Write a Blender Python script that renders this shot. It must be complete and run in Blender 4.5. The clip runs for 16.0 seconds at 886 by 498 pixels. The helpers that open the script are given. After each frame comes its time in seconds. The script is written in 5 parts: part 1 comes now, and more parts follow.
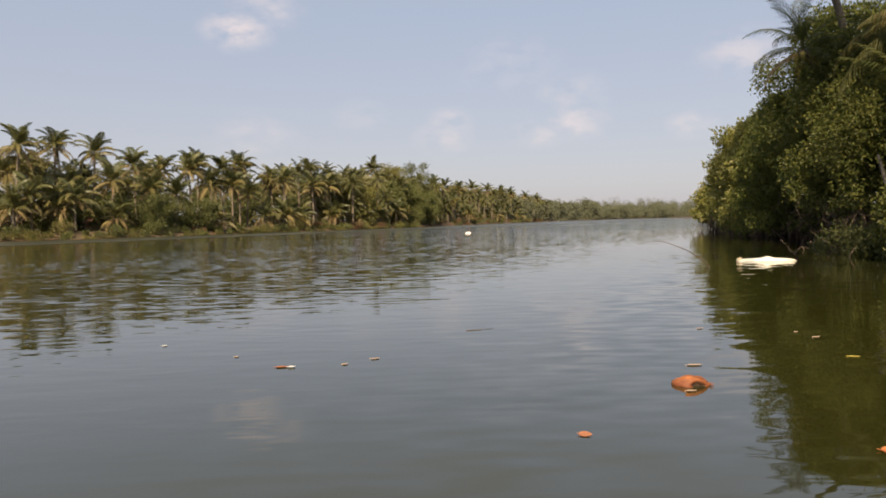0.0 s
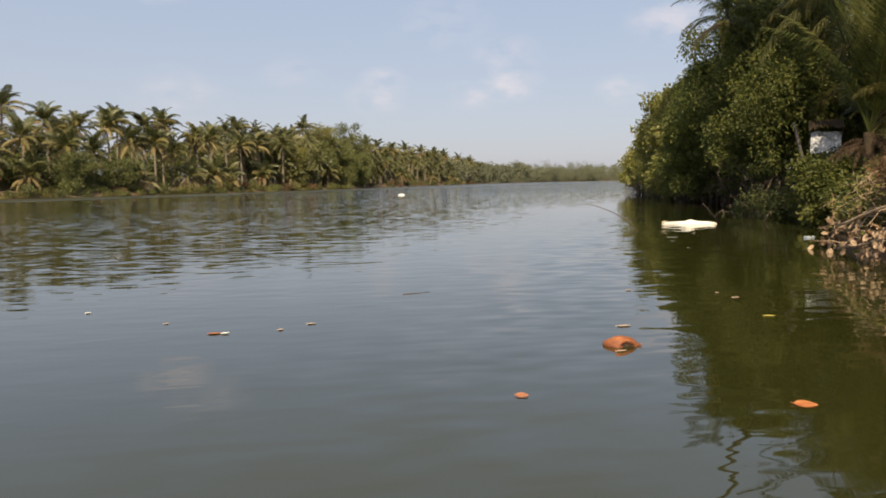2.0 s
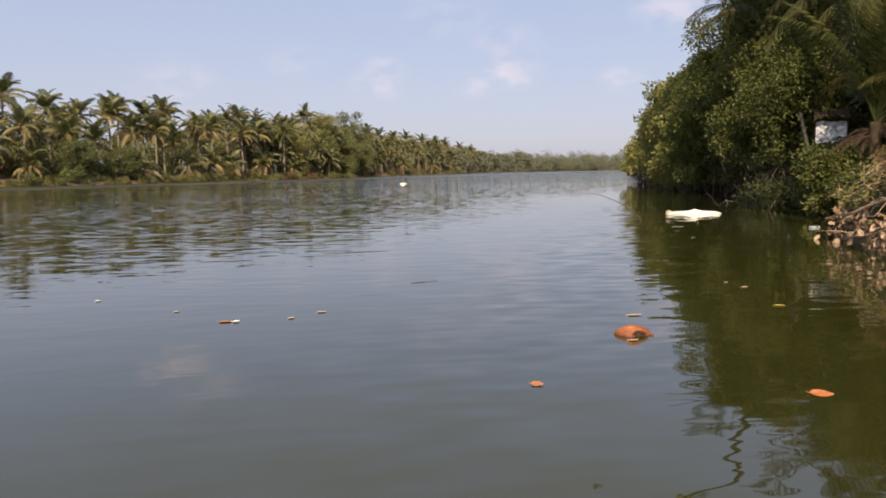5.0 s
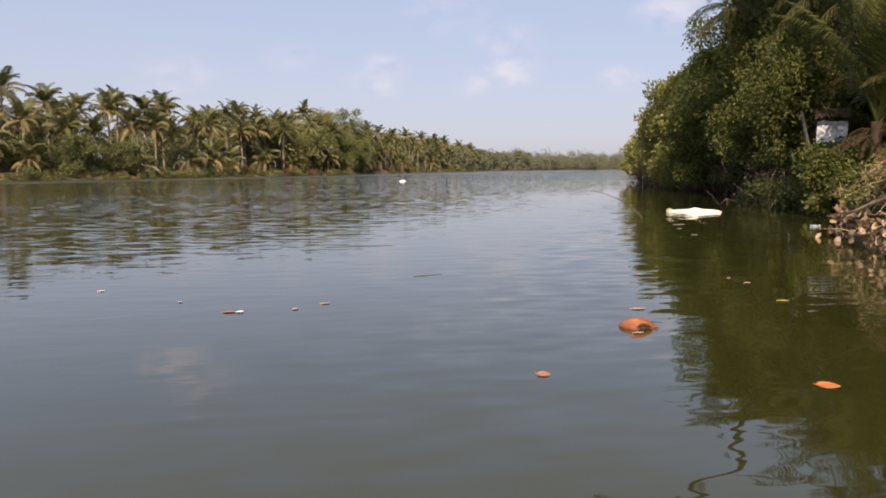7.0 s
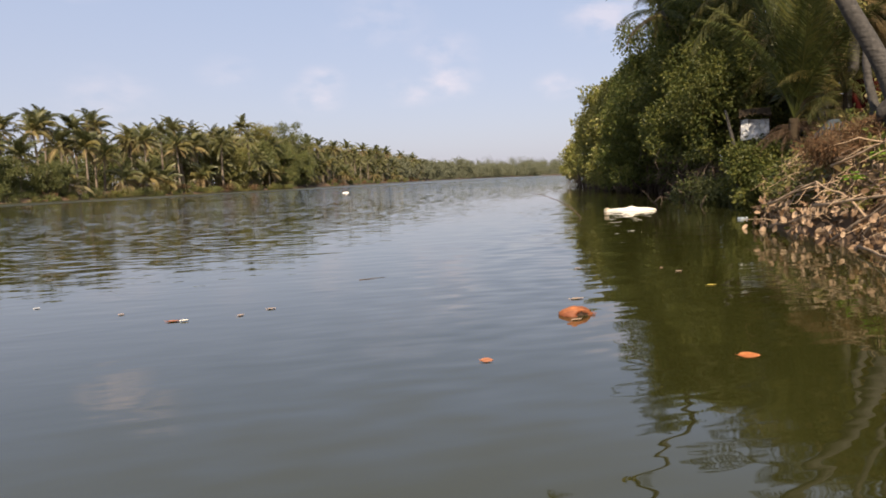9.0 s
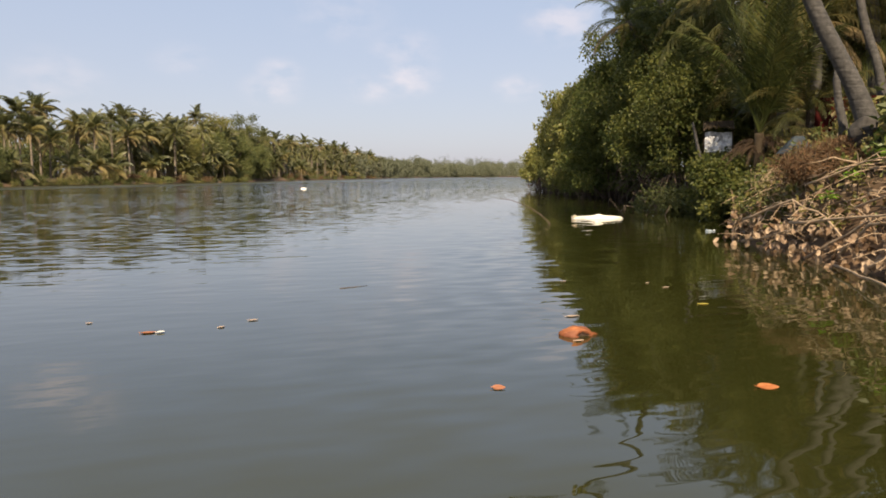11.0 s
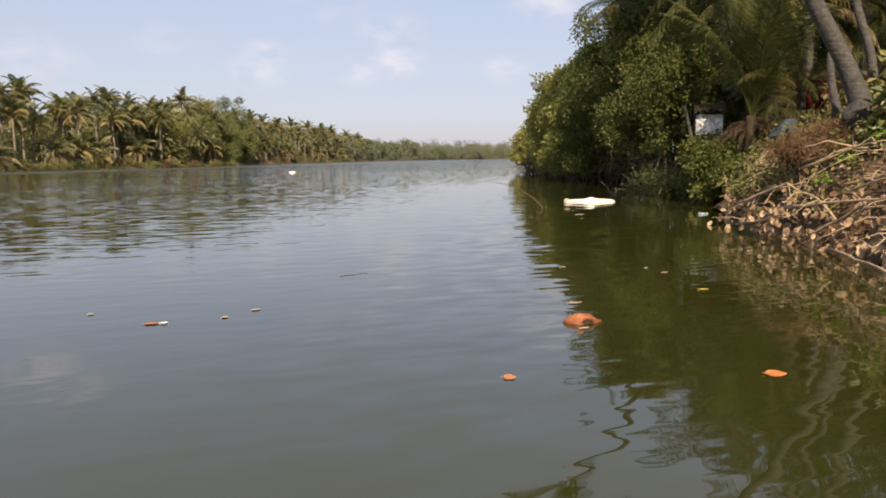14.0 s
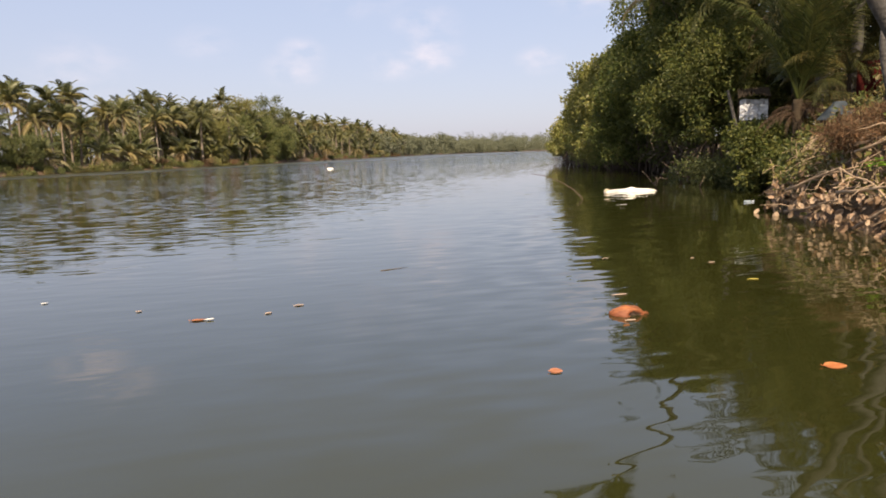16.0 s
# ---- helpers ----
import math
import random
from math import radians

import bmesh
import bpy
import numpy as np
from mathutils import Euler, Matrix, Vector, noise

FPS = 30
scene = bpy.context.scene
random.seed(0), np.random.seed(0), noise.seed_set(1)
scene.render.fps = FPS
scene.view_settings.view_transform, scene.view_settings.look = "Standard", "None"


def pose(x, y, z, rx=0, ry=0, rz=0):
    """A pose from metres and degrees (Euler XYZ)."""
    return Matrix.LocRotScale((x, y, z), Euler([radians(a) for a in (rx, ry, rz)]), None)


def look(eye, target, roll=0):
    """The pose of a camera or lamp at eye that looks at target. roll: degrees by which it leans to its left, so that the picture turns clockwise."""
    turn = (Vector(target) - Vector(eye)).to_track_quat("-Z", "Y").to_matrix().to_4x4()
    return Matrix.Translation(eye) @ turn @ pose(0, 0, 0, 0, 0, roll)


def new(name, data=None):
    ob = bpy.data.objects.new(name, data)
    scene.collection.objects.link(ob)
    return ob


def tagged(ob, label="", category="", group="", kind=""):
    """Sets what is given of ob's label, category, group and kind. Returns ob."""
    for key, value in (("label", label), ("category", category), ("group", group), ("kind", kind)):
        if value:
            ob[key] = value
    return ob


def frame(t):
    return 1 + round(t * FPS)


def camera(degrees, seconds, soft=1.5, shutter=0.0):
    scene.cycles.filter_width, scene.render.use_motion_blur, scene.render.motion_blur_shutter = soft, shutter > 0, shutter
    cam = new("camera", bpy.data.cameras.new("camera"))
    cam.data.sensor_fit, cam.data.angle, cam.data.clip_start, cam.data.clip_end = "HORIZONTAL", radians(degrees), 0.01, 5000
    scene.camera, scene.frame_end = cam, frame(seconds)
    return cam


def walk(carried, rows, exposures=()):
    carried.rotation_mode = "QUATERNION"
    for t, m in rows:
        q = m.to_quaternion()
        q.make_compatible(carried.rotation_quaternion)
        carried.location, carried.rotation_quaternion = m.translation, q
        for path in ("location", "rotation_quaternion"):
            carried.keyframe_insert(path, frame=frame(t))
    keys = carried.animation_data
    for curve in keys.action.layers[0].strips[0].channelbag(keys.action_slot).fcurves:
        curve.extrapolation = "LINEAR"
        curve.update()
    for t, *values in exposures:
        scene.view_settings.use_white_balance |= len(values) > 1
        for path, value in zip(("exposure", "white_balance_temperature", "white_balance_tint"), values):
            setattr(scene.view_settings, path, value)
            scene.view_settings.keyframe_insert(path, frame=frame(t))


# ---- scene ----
# ---------------- camera ----------------
cam = camera(66.2, 16.0, soft=1.8)
ROWS = [
    (0.0, pose(0.205, -0.112, 1.055, 87.64, 1.07, -3.92)),
    (0.5, pose(0.175, -0.090, 1.053, 86.07, 2.56, -6.67)),
    (1.0, pose(0.182, -0.087, 1.048, 84.86, 1.80, -9.32)),
    (1.5, pose(0.184, -0.095, 1.060, 84.63, 0.42, -9.48)),
    (2.0, pose(0.173, -0.097, 1.072, 84.35, 0.66, -9.56)),
    (2.5, pose(0.161, -0.084, 1.075, 84.14, 0.72, -9.68)),
    (3.0, pose(0.152, -0.073, 1.076, 84.41, 0.37, -9.29)),
    (3.5, pose(0.155, -0.082, 1.069, 83.88, 0.52, -9.42)),
    (4.0, pose(0.144, -0.087, 1.071, 83.56, 0.62, -9.44)),
    (6.5, pose(0.057, -0.058, 1.039, 83.37, 0.14, -9.56)),
    (7.0, pose(0.056, -0.072, 1.025, 83.28, 0.03, -9.56)),
    (7.5, pose(0.167, -0.153, 1.023, 83.47, 1.79, -10.69)),
    (8.0, pose(0.200, -0.169, 1.014, 82.66, 1.21, -9.48)),
    (8.5, pose(0.171, -0.219, 0.974, 83.01, 0.55, -10.79)),
    (9.0, pose(0.057, -0.197, 0.955, 84.04, 1.98, -14.32)),
    (9.2, pose(0.010, -0.185, 0.958, 83.75, 1.20, -15.36)),
    (11.3, pose(-0.178, 0.120, 1.055, 84.12, -0.82, -18.80)),
    (11.5, pose(-0.189, 0.134, 1.063, 84.51, -1.43, -19.25)),
    (12.0, pose(-0.205, 0.155, 1.082, 83.99, -0.82, -19.84)),
    (12.5, pose(-0.200, 0.148, 1.107, 83.93, 0.19, -20.12)),
    (13.0, pose(-0.221, 0.161, 1.088, 82.89, 0.58, -19.87)),
    (13.5, pose(-0.254, 0.149, 1.082, 82.36, 0.70, -19.09)),
    (14.0, pose(-0.260, 0.136, 1.079, 82.41, 0.29, -18.95)),
    (14.5, pose(-0.251, 0.138, 1.080, 82.29, 0.72, -18.51)),
    (15.0, pose(-0.288, 0.129, 1.082, 82.52, 0.57, -18.05)),
    (15.5, pose(-0.292, 0.130, 1.083, 82.38, 0.31, -17.90)),
    (16.0, pose(-0.272, 0.182, 1.071, 81.92, 1.63, -15.93)),
]
walk(cam, ROWS, [(0.0, 0.62, 7280, 12), (1.0, 0.63, 7450, 10), (2.0, 0.64, 6880, 9), (3.0, 0.67, 6830, 13), (3.5, 0.68, 6960, 10), (4.0, 0.68, 6720, 12), (6.5, 0.75, 6620, 16), (7.5, 0.75, 6720, 14), (8.0, 0.76, 6640, 15), (9.0, 0.76, 6680, 14),
                 (12.0, 0.80, 6880, 10), (13.0, 0.82, 6880, 10), (13.5, 0.83, 6940, 8), (14.0, 0.85, 6850, 12), (14.5, 0.85, 6850, 12), (16.0, 0.87, 6700, 14)])

# ---------------- sky, sun, exposure ----------------
SUN = Vector((-0.26, -0.73, 0.63)).normalized()
world = bpy.data.worlds.new("sky")
scene.world = world
world.use_nodes = True
wt = world.node_tree
wt.nodes.clear()
w_out = wt.nodes.new("ShaderNodeOutputWorld")
w_bg = wt.nodes.new("ShaderNodeBackground")
w_bg.inputs["Strength"].default_value = 0.10
sky = wt.nodes.new("ShaderNodeTexSky")
sky.sky_type = "NISHITA"
sky.sun_disc = False
sky.sun_elevation = math.asin(SUN.z)
sky.sun_rotation = math.atan2(SUN.x, SUN.y)
sky.air_density, sky.dust_density, sky.ozone_density = 1.0, 1.6, 2.0
w_co = wt.nodes.new("ShaderNodeTexCoord")
# soft fair-weather clouds: (direction, angular radius, density)
CLOUDS = [((-0.209, 0.942, 0.261), 0.062, 0.75), ((-0.169, 0.941, 0.293), 0.07, 0.35),
          ((0.258, 0.956, 0.138), 0.060, 0.45), ((0.205, 0.971, 0.122), 0.050, 0.32),
          ((0.083, 0.986, 0.144), 0.045, 0.34), ((0.070, 0.990, 0.120), 0.055, 0.34),
          ((0.454, 0.865, 0.213), 0.075, 0.40), ((0.404, 0.906, 0.125), 0.045, 0.34),
          ((0.249, 0.952, 0.177), 0.070, 0.22), ((-0.196, 0.973, 0.121), 0.085, 0.20),
          ((-0.046, 0.987, 0.153), 0.055, 0.16), ((0.163, 0.961, 0.223), 0.10, 0.14)]
w_no = wt.nodes.new("ShaderNodeTexNoise")
w_no.inputs["Scale"].default_value, w_no.inputs["Detail"].default_value = 26.0, 6.0
w_map = wt.nodes.new("ShaderNodeMapping")
w_map.inputs["Scale"].default_value = (1.0, 1.0, 1.9)
wt.links.new(w_co.outputs["Generated"], w_map.inputs["Vector"])
wt.links.new(w_map.outputs["Vector"], w_no.inputs["Vector"])
total = None
for d, r, a in CLOUDS:
    dv = Vector(d).normalized()
    sub = wt.nodes.new("ShaderNodeVectorMath")
    sub.operation = "SUBTRACT"
    wt.links.new(w_co.outputs["Generated"], sub.inputs[0])
    sub.inputs[1].default_value = dv
    sq = wt.nodes.new("ShaderNodeVectorMath")
    sq.operation = "MULTIPLY"
    wt.links.new(sub.outputs[0], sq.inputs[0])
    sq.inputs[1].default_value = (1.0, 1.0, 1.75)
    ln = wt.nodes.new("ShaderNodeVectorMath")
    ln.operation = "LENGTH"
    wt.links.new(sq.outputs[0], ln.inputs[0])
    mr = wt.nodes.new("ShaderNodeMapRange")
    mr.interpolation_type = "SMOOTHSTEP"
    mr.inputs["From Min"].default_value, mr.inputs["From Max"].default_value = r, r * 0.1
    mr.inputs["To Min"].default_value, mr.inputs["To Max"].default_value = 0.0, a
    wt.links.new(ln.outputs["Value"], mr.inputs["Value"])
    if total is None:
        total = mr.outputs[0]
    else:
        mx = wt.nodes.new("ShaderNodeMath")
        mx.operation = "MAXIMUM"
        wt.links.new(total, mx.inputs[0])
        wt.links.new(mr.outputs[0], mx.inputs[1])
        total = mx.outputs[0]
w_nr = wt.nodes.new("ShaderNodeMapRange")
w_nr.inputs["From Min"].default_value, w_nr.inputs["From Max"].default_value = 0.36, 0.66
wt.links.new(w_no.outputs["Fac"], w_nr.inputs["Value"])
w_mul = wt.nodes.new("ShaderNodeMath")
w_mul.operation = "MULTIPLY"
wt.links.new(total, w_mul.inputs[0])
wt.links.new(w_nr.outputs[0], w_mul.inputs[1])
w_haze = wt.nodes.new("ShaderNodeMixRGB")
w_haze.inputs[0].default_value = 0.78
w_sep = wt.nodes.new("ShaderNodeSeparateXYZ")
wt.links.new(w_co.outputs["Generated"], w_sep.inputs[0])
w_grad = wt.nodes.new("ShaderNodeValToRGB")
w_grad.color_ramp.elements[0].position, w_grad.color_ramp.elements[1].position = 0.02, 0.29
w_grad.color_ramp.elements[0].color = (0.345, 0.350, 0.418, 1)
w_grad.color_ramp.elements[1].color = (0.282, 0.338, 0.450, 1)
w_mid = w_grad.color_ramp.elements.new(0.44)
w_mid.color = (0.305, 0.338, 0.388, 1)
w_high = w_grad.color_ramp.elements.new(0.62)
w_high.color = (0.365, 0.388, 0.432, 1)
wt.links.new(w_sep.outputs["Z"], w_grad.inputs[0])
w_scale = wt.nodes.new("ShaderNodeVectorMath")
w_scale.operation = "SCALE"
w_scale.inputs["Scale"].default_value = 10.0
wt.links.new(w_grad.outputs[0], w_scale.inputs[0])
wt.links.new(w_scale.outputs[0], w_haze.inputs[2])
wt.links.new(sky.outputs[0], w_haze.inputs[1])
w_mix = wt.nodes.new("ShaderNodeMixRGB")
w_mix.inputs[2].default_value = (6.0, 5.4, 5.6, 1)
wt.links.new(w_mul.outputs[0], w_mix.inputs[0])
wt.links.new(w_haze.outputs[0], w_mix.inputs[1])
wt.links.new(w_mix.outputs[0], w_bg.inputs["Color"])
wt.links.new(w_bg.outputs[0], w_out.inputs[0])

sun = new("sun", bpy.data.lights.new("sun", "SUN"))
sun.data.energy, sun.data.angle, sun.data.color = 5.0, radians(0.6), (1.0, 0.83, 0.60)
sun.matrix_world = look(SUN * 50, (0, 0, 0))


# ---------------- materials ----------------
def base_mat(name, rough=0.7):
    m = bpy.data.materials.new(name)
    m.use_nodes = True
    nt = m.node_tree
    b = nt.nodes["Principled BSDF"]
    b.inputs["Roughness"].default_value = rough
    return m, nt, b


def rgba(c):
    return (c[0], c[1], c[2], 1.0)


def surface(name, c1, c2, scale=6.0, rough=0.8, bump=0.3, c3=None, stretch=(1, 1, 1), dist=0.02, spec=0.5):
    """Two-scale mottled surface with fine relief, in object space."""
    m, nt, b = base_mat(name, rough)
    b.inputs["Specular IOR Level"].default_value = spec
    co = nt.nodes.new("ShaderNodeTexCoord")
    mp = nt.nodes.new("ShaderNodeMapping")
    mp.inputs["Scale"].default_value = stretch
    nt.links.new(co.outputs["Object"], mp.inputs["Vector"])
    n1 = nt.nodes.new("ShaderNodeTexNoise")
    n1.inputs["Scale"].default_value, n1.inputs["Detail"].default_value = scale, 8.0
    n2 = nt.nodes.new("ShaderNodeTexNoise")
    n2.inputs["Scale"].default_value, n2.inputs["Detail"].default_value = scale * 0.17, 3.0
    for n in (n1, n2):
        nt.links.new(mp.outputs[0], n.inputs["Vector"])
    r1 = nt.nodes.new("ShaderNodeValToRGB")
    r1.color_ramp.elements[0].position, r1.color_ramp.elements[1].position = 0.35, 0.66
    r1.color_ramp.elements[0].color, r1.color_ramp.elements[1].color = rgba(c1), rgba(c2)
    nt.links.new(n1.outputs["Fac"], r1.inputs[0])
    mix = nt.nodes.new("ShaderNodeMixRGB")
    r2 = nt.nodes.new("ShaderNodeMapRange")
    r2.inputs["From Min"].default_value, r2.inputs["From Max"].default_value = 0.45, 0.62
    nt.links.new(n2.outputs["Fac"], r2.inputs["Value"])
    nt.links.new(r2.outputs[0], mix.inputs[0])
    nt.links.new(r1.outputs[0], mix.inputs[1])
    mix.inputs[2].default_value = rgba(c3 if c3 else [0.6 * a + 0.4 * e for a, e in zip(c1, c2)])
    nt.links.new(mix.outputs[0], b.inputs["Base Color"])
    bp = nt.nodes.new("ShaderNodeBump")
    bp.inputs["Strength"].default_value, bp.inputs["Distance"].default_value = bump, dist
    nt.links.new(n1.outputs["Fac"], bp.inputs["Height"])
    nt.links.new(bp.outputs[0], b.inputs["Normal"])
    return m


def foliage(name, cols, rough=0.45, trans=0.3, spec=0.4, by_object=0.0):
    """Leaf surface: each leaf takes its own shade; light comes through it."""
    m, nt, b = base_mat(name, rough)
    b.inputs["Specular IOR Level"].default_value = spec
    geo = nt.nodes.new("ShaderNodeNewGeometry")
    ramp = nt.nodes.new("ShaderNodeValToRGB")
    els = ramp.color_ramp.elements
    while len(els) < len(cols):
        els.new(0.5)
    for i, c in enumerate(cols):
        els[i].position = i / (len(cols) - 1)
        els[i].color = rgba(c)
    fac = geo.outputs["Random Per Island"]
    if by_object:
        oi = nt.nodes.new("ShaderNodeObjectInfo")
        mx = nt.nodes.new("ShaderNodeMixRGB")
        mx.inputs[0].default_value = by_object
        nt.links.new(fac, mx.inputs[1])
        nt.links.new(oi.outputs["Random"], mx.inputs[2])
        fac = mx.outputs[0]
    nt.links.new(fac, ramp.inputs[0])
    nt.links.new(ramp.outputs[0], b.inputs["Base Color"])
    tr = nt.nodes.new("ShaderNodeBsdfTranslucent")
    nt.links.new(ramp.outputs[0], tr.inputs["Color"])
    ms = nt.nodes.new("ShaderNodeMixShader")
    ms.inputs[0].default_value = trans
    nt.links.new(b.outputs[0], ms.inputs[1])
    nt.links.new(tr.outputs[0], ms.inputs[2])
    nt.links.new(ms.outputs[0], nt.nodes["Material Output"].inputs["Surface"])
    return m


def water_material():
    m, nt, b = base_mat("river_water", 0.02)
    b.inputs["IOR"].default_value = 1.88
    co = nt.nodes.new("ShaderNodeTexCoord")
    n0 = nt.nodes.new("ShaderNodeTexNoise")
    n0.inputs["Scale"].default_value, n0.inputs["Detail"].default_value = 0.12, 3.0
    nt.links.new(co.outputs["Object"], n0.inputs["Vector"])
    cr = nt.nodes.new("ShaderNodeValToRGB")
    cr.color_ramp.elements[0].position, cr.color_ramp.elements[1].position = 0.3, 0.7
    cr.color_ramp.elements[0].color = (0.0212, 0.0225, 0.0056, 1)
    cr.color_ramp.elements[1].color = (0.0258, 0.0272, 0.0068, 1)
    nt.links.new(n0.outputs["Fac"], cr.inputs[0])
    nt.links.new(cr.outputs[0], b.inputs["Base Color"])
    # the wind reaches the open river; the water near the bank lies sheltered
    sep = nt.nodes.new("ShaderNodeSeparateXYZ")
    nt.links.new(co.outputs["Object"], sep.inputs[0])
    lee = nt.nodes.new("ShaderNodeMath")
    lee.operation = "MULTIPLY_ADD"
    nt.links.new(sep.outputs["X"], lee.inputs[0])
    lee.inputs[1].default_value = -1.1
    nt.links.new(sep.outputs["Y"], lee.inputs[2])
    shelter = nt.nodes.new("ShaderNodeMapRange")
    shelter.interpolation_type = "SMOOTHSTEP"
    shelter.inputs["From Min"].default_value, shelter.inputs["From Max"].default_value = 3.0, 20.0
    shelter.inputs["To Min"].default_value, shelter.inputs["To Max"].default_value = 0.34, 1.0
    nt.links.new(lee.outputs[0], shelter.inputs["Value"])
    far = nt.nodes.new("ShaderNodeMapRange")
    far.interpolation_type = "SMOOTHSTEP"
    far.inputs["From Min"].default_value, far.inputs["From Max"].default_value = 7.0, 24.0
    far.inputs["To Min"].default_value, far.inputs["To Max"].default_value = 1.0, 0.16
    nt.links.new(sep.outputs["Y"], far.inputs["Value"])
    gust_map = nt.nodes.new("ShaderNodeMapping")
    gust_map.inputs["Scale"].default_value = (0.02, 0.09, 1)
    nt.links.new(co.outputs["Object"], gust_map.inputs["Vector"])
    gust = nt.nodes.new("ShaderNodeTexNoise")
    gust.inputs["Scale"].default_value, gust.inputs["Detail"].default_value = 1.0, 3.0
    nt.links.new(gust_map.outputs[0], gust.inputs["Vector"])
    gust_r = nt.nodes.new("ShaderNodeMapRange")
    gust_r.inputs["From Min"].default_value, gust_r.inputs["From Max"].default_value = 0.35, 0.65
    gust_r.inputs["To Min"].default_value, gust_r.inputs["To Max"].default_value = 0.5, 1.3
    nt.links.new(gust.outputs["Fac"], gust_r.inputs["Value"])
    reach = nt.nodes.new("ShaderNodeMapRange")
    reach.interpolation_type = "SMOOTHSTEP"
    reach.inputs["From Min"].default_value, reach.inputs["From Max"].default_value = 48.0, 66.0
    reach.inputs["To Max"].default_value = 1.3
    nt.links.new(sep.outputs["Y"], reach.inputs["Value"])
    both = nt.nodes.new("ShaderNodeMath")
    nt.links.new(far.outputs[0], both.inputs[0])
    nt.links.new(reach.outputs[0], both.inputs[1])
    # a breeze line off the far bank
    off = nt.nodes.new("ShaderNodeMath")
    off.operation = "MULTIPLY_ADD"
    nt.links.new(sep.outputs["X"], off.inputs[0])
    off.inputs[1].default_value = -1.84
    nt.links.new(sep.outputs["Y"], off.inputs[2])
    breeze = nt.nodes.new("ShaderNodeMapRange")
    breeze.interpolation_type = "SMOOTHSTEP"
    breeze.inputs["From Min"].default_value, breeze.inputs["From Max"].default_value = 80.0, 96.0
    breeze.inputs["To Max"].default_value = 1.0
    nt.links.new(off.outputs[0], breeze.inputs["Value"])
    m1 = nt.nodes.new("ShaderNodeMath")
    m1.operation = "MULTIPLY"
    nt.links.new(shelter.outputs[0], m1.inputs[0])
    nt.links.new(both.outputs[0], m1.inputs[1])
    m2 = nt.nodes.new("ShaderNodeMath")
    m2.operation = "MULTIPLY"
    nt.links.new(m1.outputs[0], m2.inputs[0])
    nt.links.new(gust_r.outputs[0], m2.inputs[1])
    prev = None
    # long swell, wind ripples, fine ripples: (scale, stretch, detail, distance)
    for sc, st, det, dis in ((0.5, (0.6, 1.0, 1), 1.0, 0.005), (1.6, (0.5, 1.0, 1), 1.0, 0.004), (3.3, (0.4, 1.0, 1), 1.0, 0.010), (5.2, (0.35, 1.0, 1), 1.0, 0.004), (9.0, (0.4, 1.0, 1), 1.0, 0.0026)):
        mp = nt.nodes.new("ShaderNodeMapping")
        mp.inputs["Scale"].default_value = st
        mp.inputs["Rotation"].default_value = (0, 0, radians(12))
        nt.links.new(co.outputs["Object"], mp.inputs["Vector"])
        n = nt.nodes.new("ShaderNodeTexNoise")
        n.inputs["Scale"].default_value, n.inputs["Detail"].default_value = sc, det
        n.inputs["Distortion"].default_value = 0.4
        nt.links.new(mp.outputs[0], n.inputs["Vector"])
        bp = nt.nodes.new("ShaderNodeBump")
        bp.inputs["Strength"].default_value, bp.inputs["Distance"].default_value = 1.0, dis
        nt.links.new(n.outputs["Fac"], bp.inputs["Height"])
        nt.links.new(m2.outputs[0], bp.inputs["Strength"])
        if prev:
            nt.links.new(prev, bp.inputs["Normal"])
        prev = bp.outputs[0]
    # short chop on the open river, strongest in the breeze line off the far bank
    open_r = nt.nodes.new("ShaderNodeMapRange")
    open_r.inputs["From Min"].default_value, open_r.inputs["From Max"].default_value = 4.0, 34.0
    open_r.inputs["To Max"].default_value = 0.42
    nt.links.new(off.outputs[0], open_r.inputs["Value"])
    edge_a = nt.nodes.new("ShaderNodeMapRange")
    edge_a.inputs["From Min"].default_value, edge_a.inputs["From Max"].default_value = -3.5, 1.0
    edge_a.inputs["To Min"].default_value, edge_a.inputs["To Max"].default_value = 0.05, 0.17
    nt.links.new(off.outputs[0], edge_a.inputs["Value"])
    edge_b = nt.nodes.new("ShaderNodeMapRange")
    edge_b.inputs["From Min"].default_value, edge_b.inputs["From Max"].default_value = 1.5, 5.5
    edge_b.inputs["To Min"].default_value, edge_b.inputs["To Max"].default_value = 1.0, 0.0
    nt.links.new(off.outputs[0], edge_b.inputs["Value"])
    edge_m = nt.nodes.new("ShaderNodeMath")
    edge_m.operation = "MULTIPLY"
    nt.links.new(edge_a.outputs[0], edge_m.inputs[0])
    nt.links.new(edge_b.outputs[0], edge_m.inputs[1])
    edge_r = nt.nodes.new("ShaderNodeMapRange")
    edge_r.interpolation_type = "SMOOTHSTEP"
    edge_r.inputs["From Min"].default_value, edge_r.inputs["From Max"].default_value = 1.0, 5.0
    edge_r.inputs["To Min"].default_value = 0.8
    nt.links.new(sep.outputs["Y"], edge_r.inputs["Value"])
    edge = nt.nodes.new("ShaderNodeMath")
    edge.operation = "MULTIPLY"
    nt.links.new(edge_m.outputs[0], edge.inputs[0])
    nt.links.new(edge_r.outputs[0], edge.inputs[1])
    out_r = nt.nodes.new("ShaderNodeMapRange")
    out_r.interpolation_type = "SMOOTHSTEP"
    out_r.inputs["From Min"].default_value, out_r.inputs["From Max"].default_value = 4.0, 11.0
    nt.links.new(sep.outputs["Y"], out_r.inputs["Value"])
    out_m = nt.nodes.new("ShaderNodeMath")
    out_m.operation = "MULTIPLY_ADD"
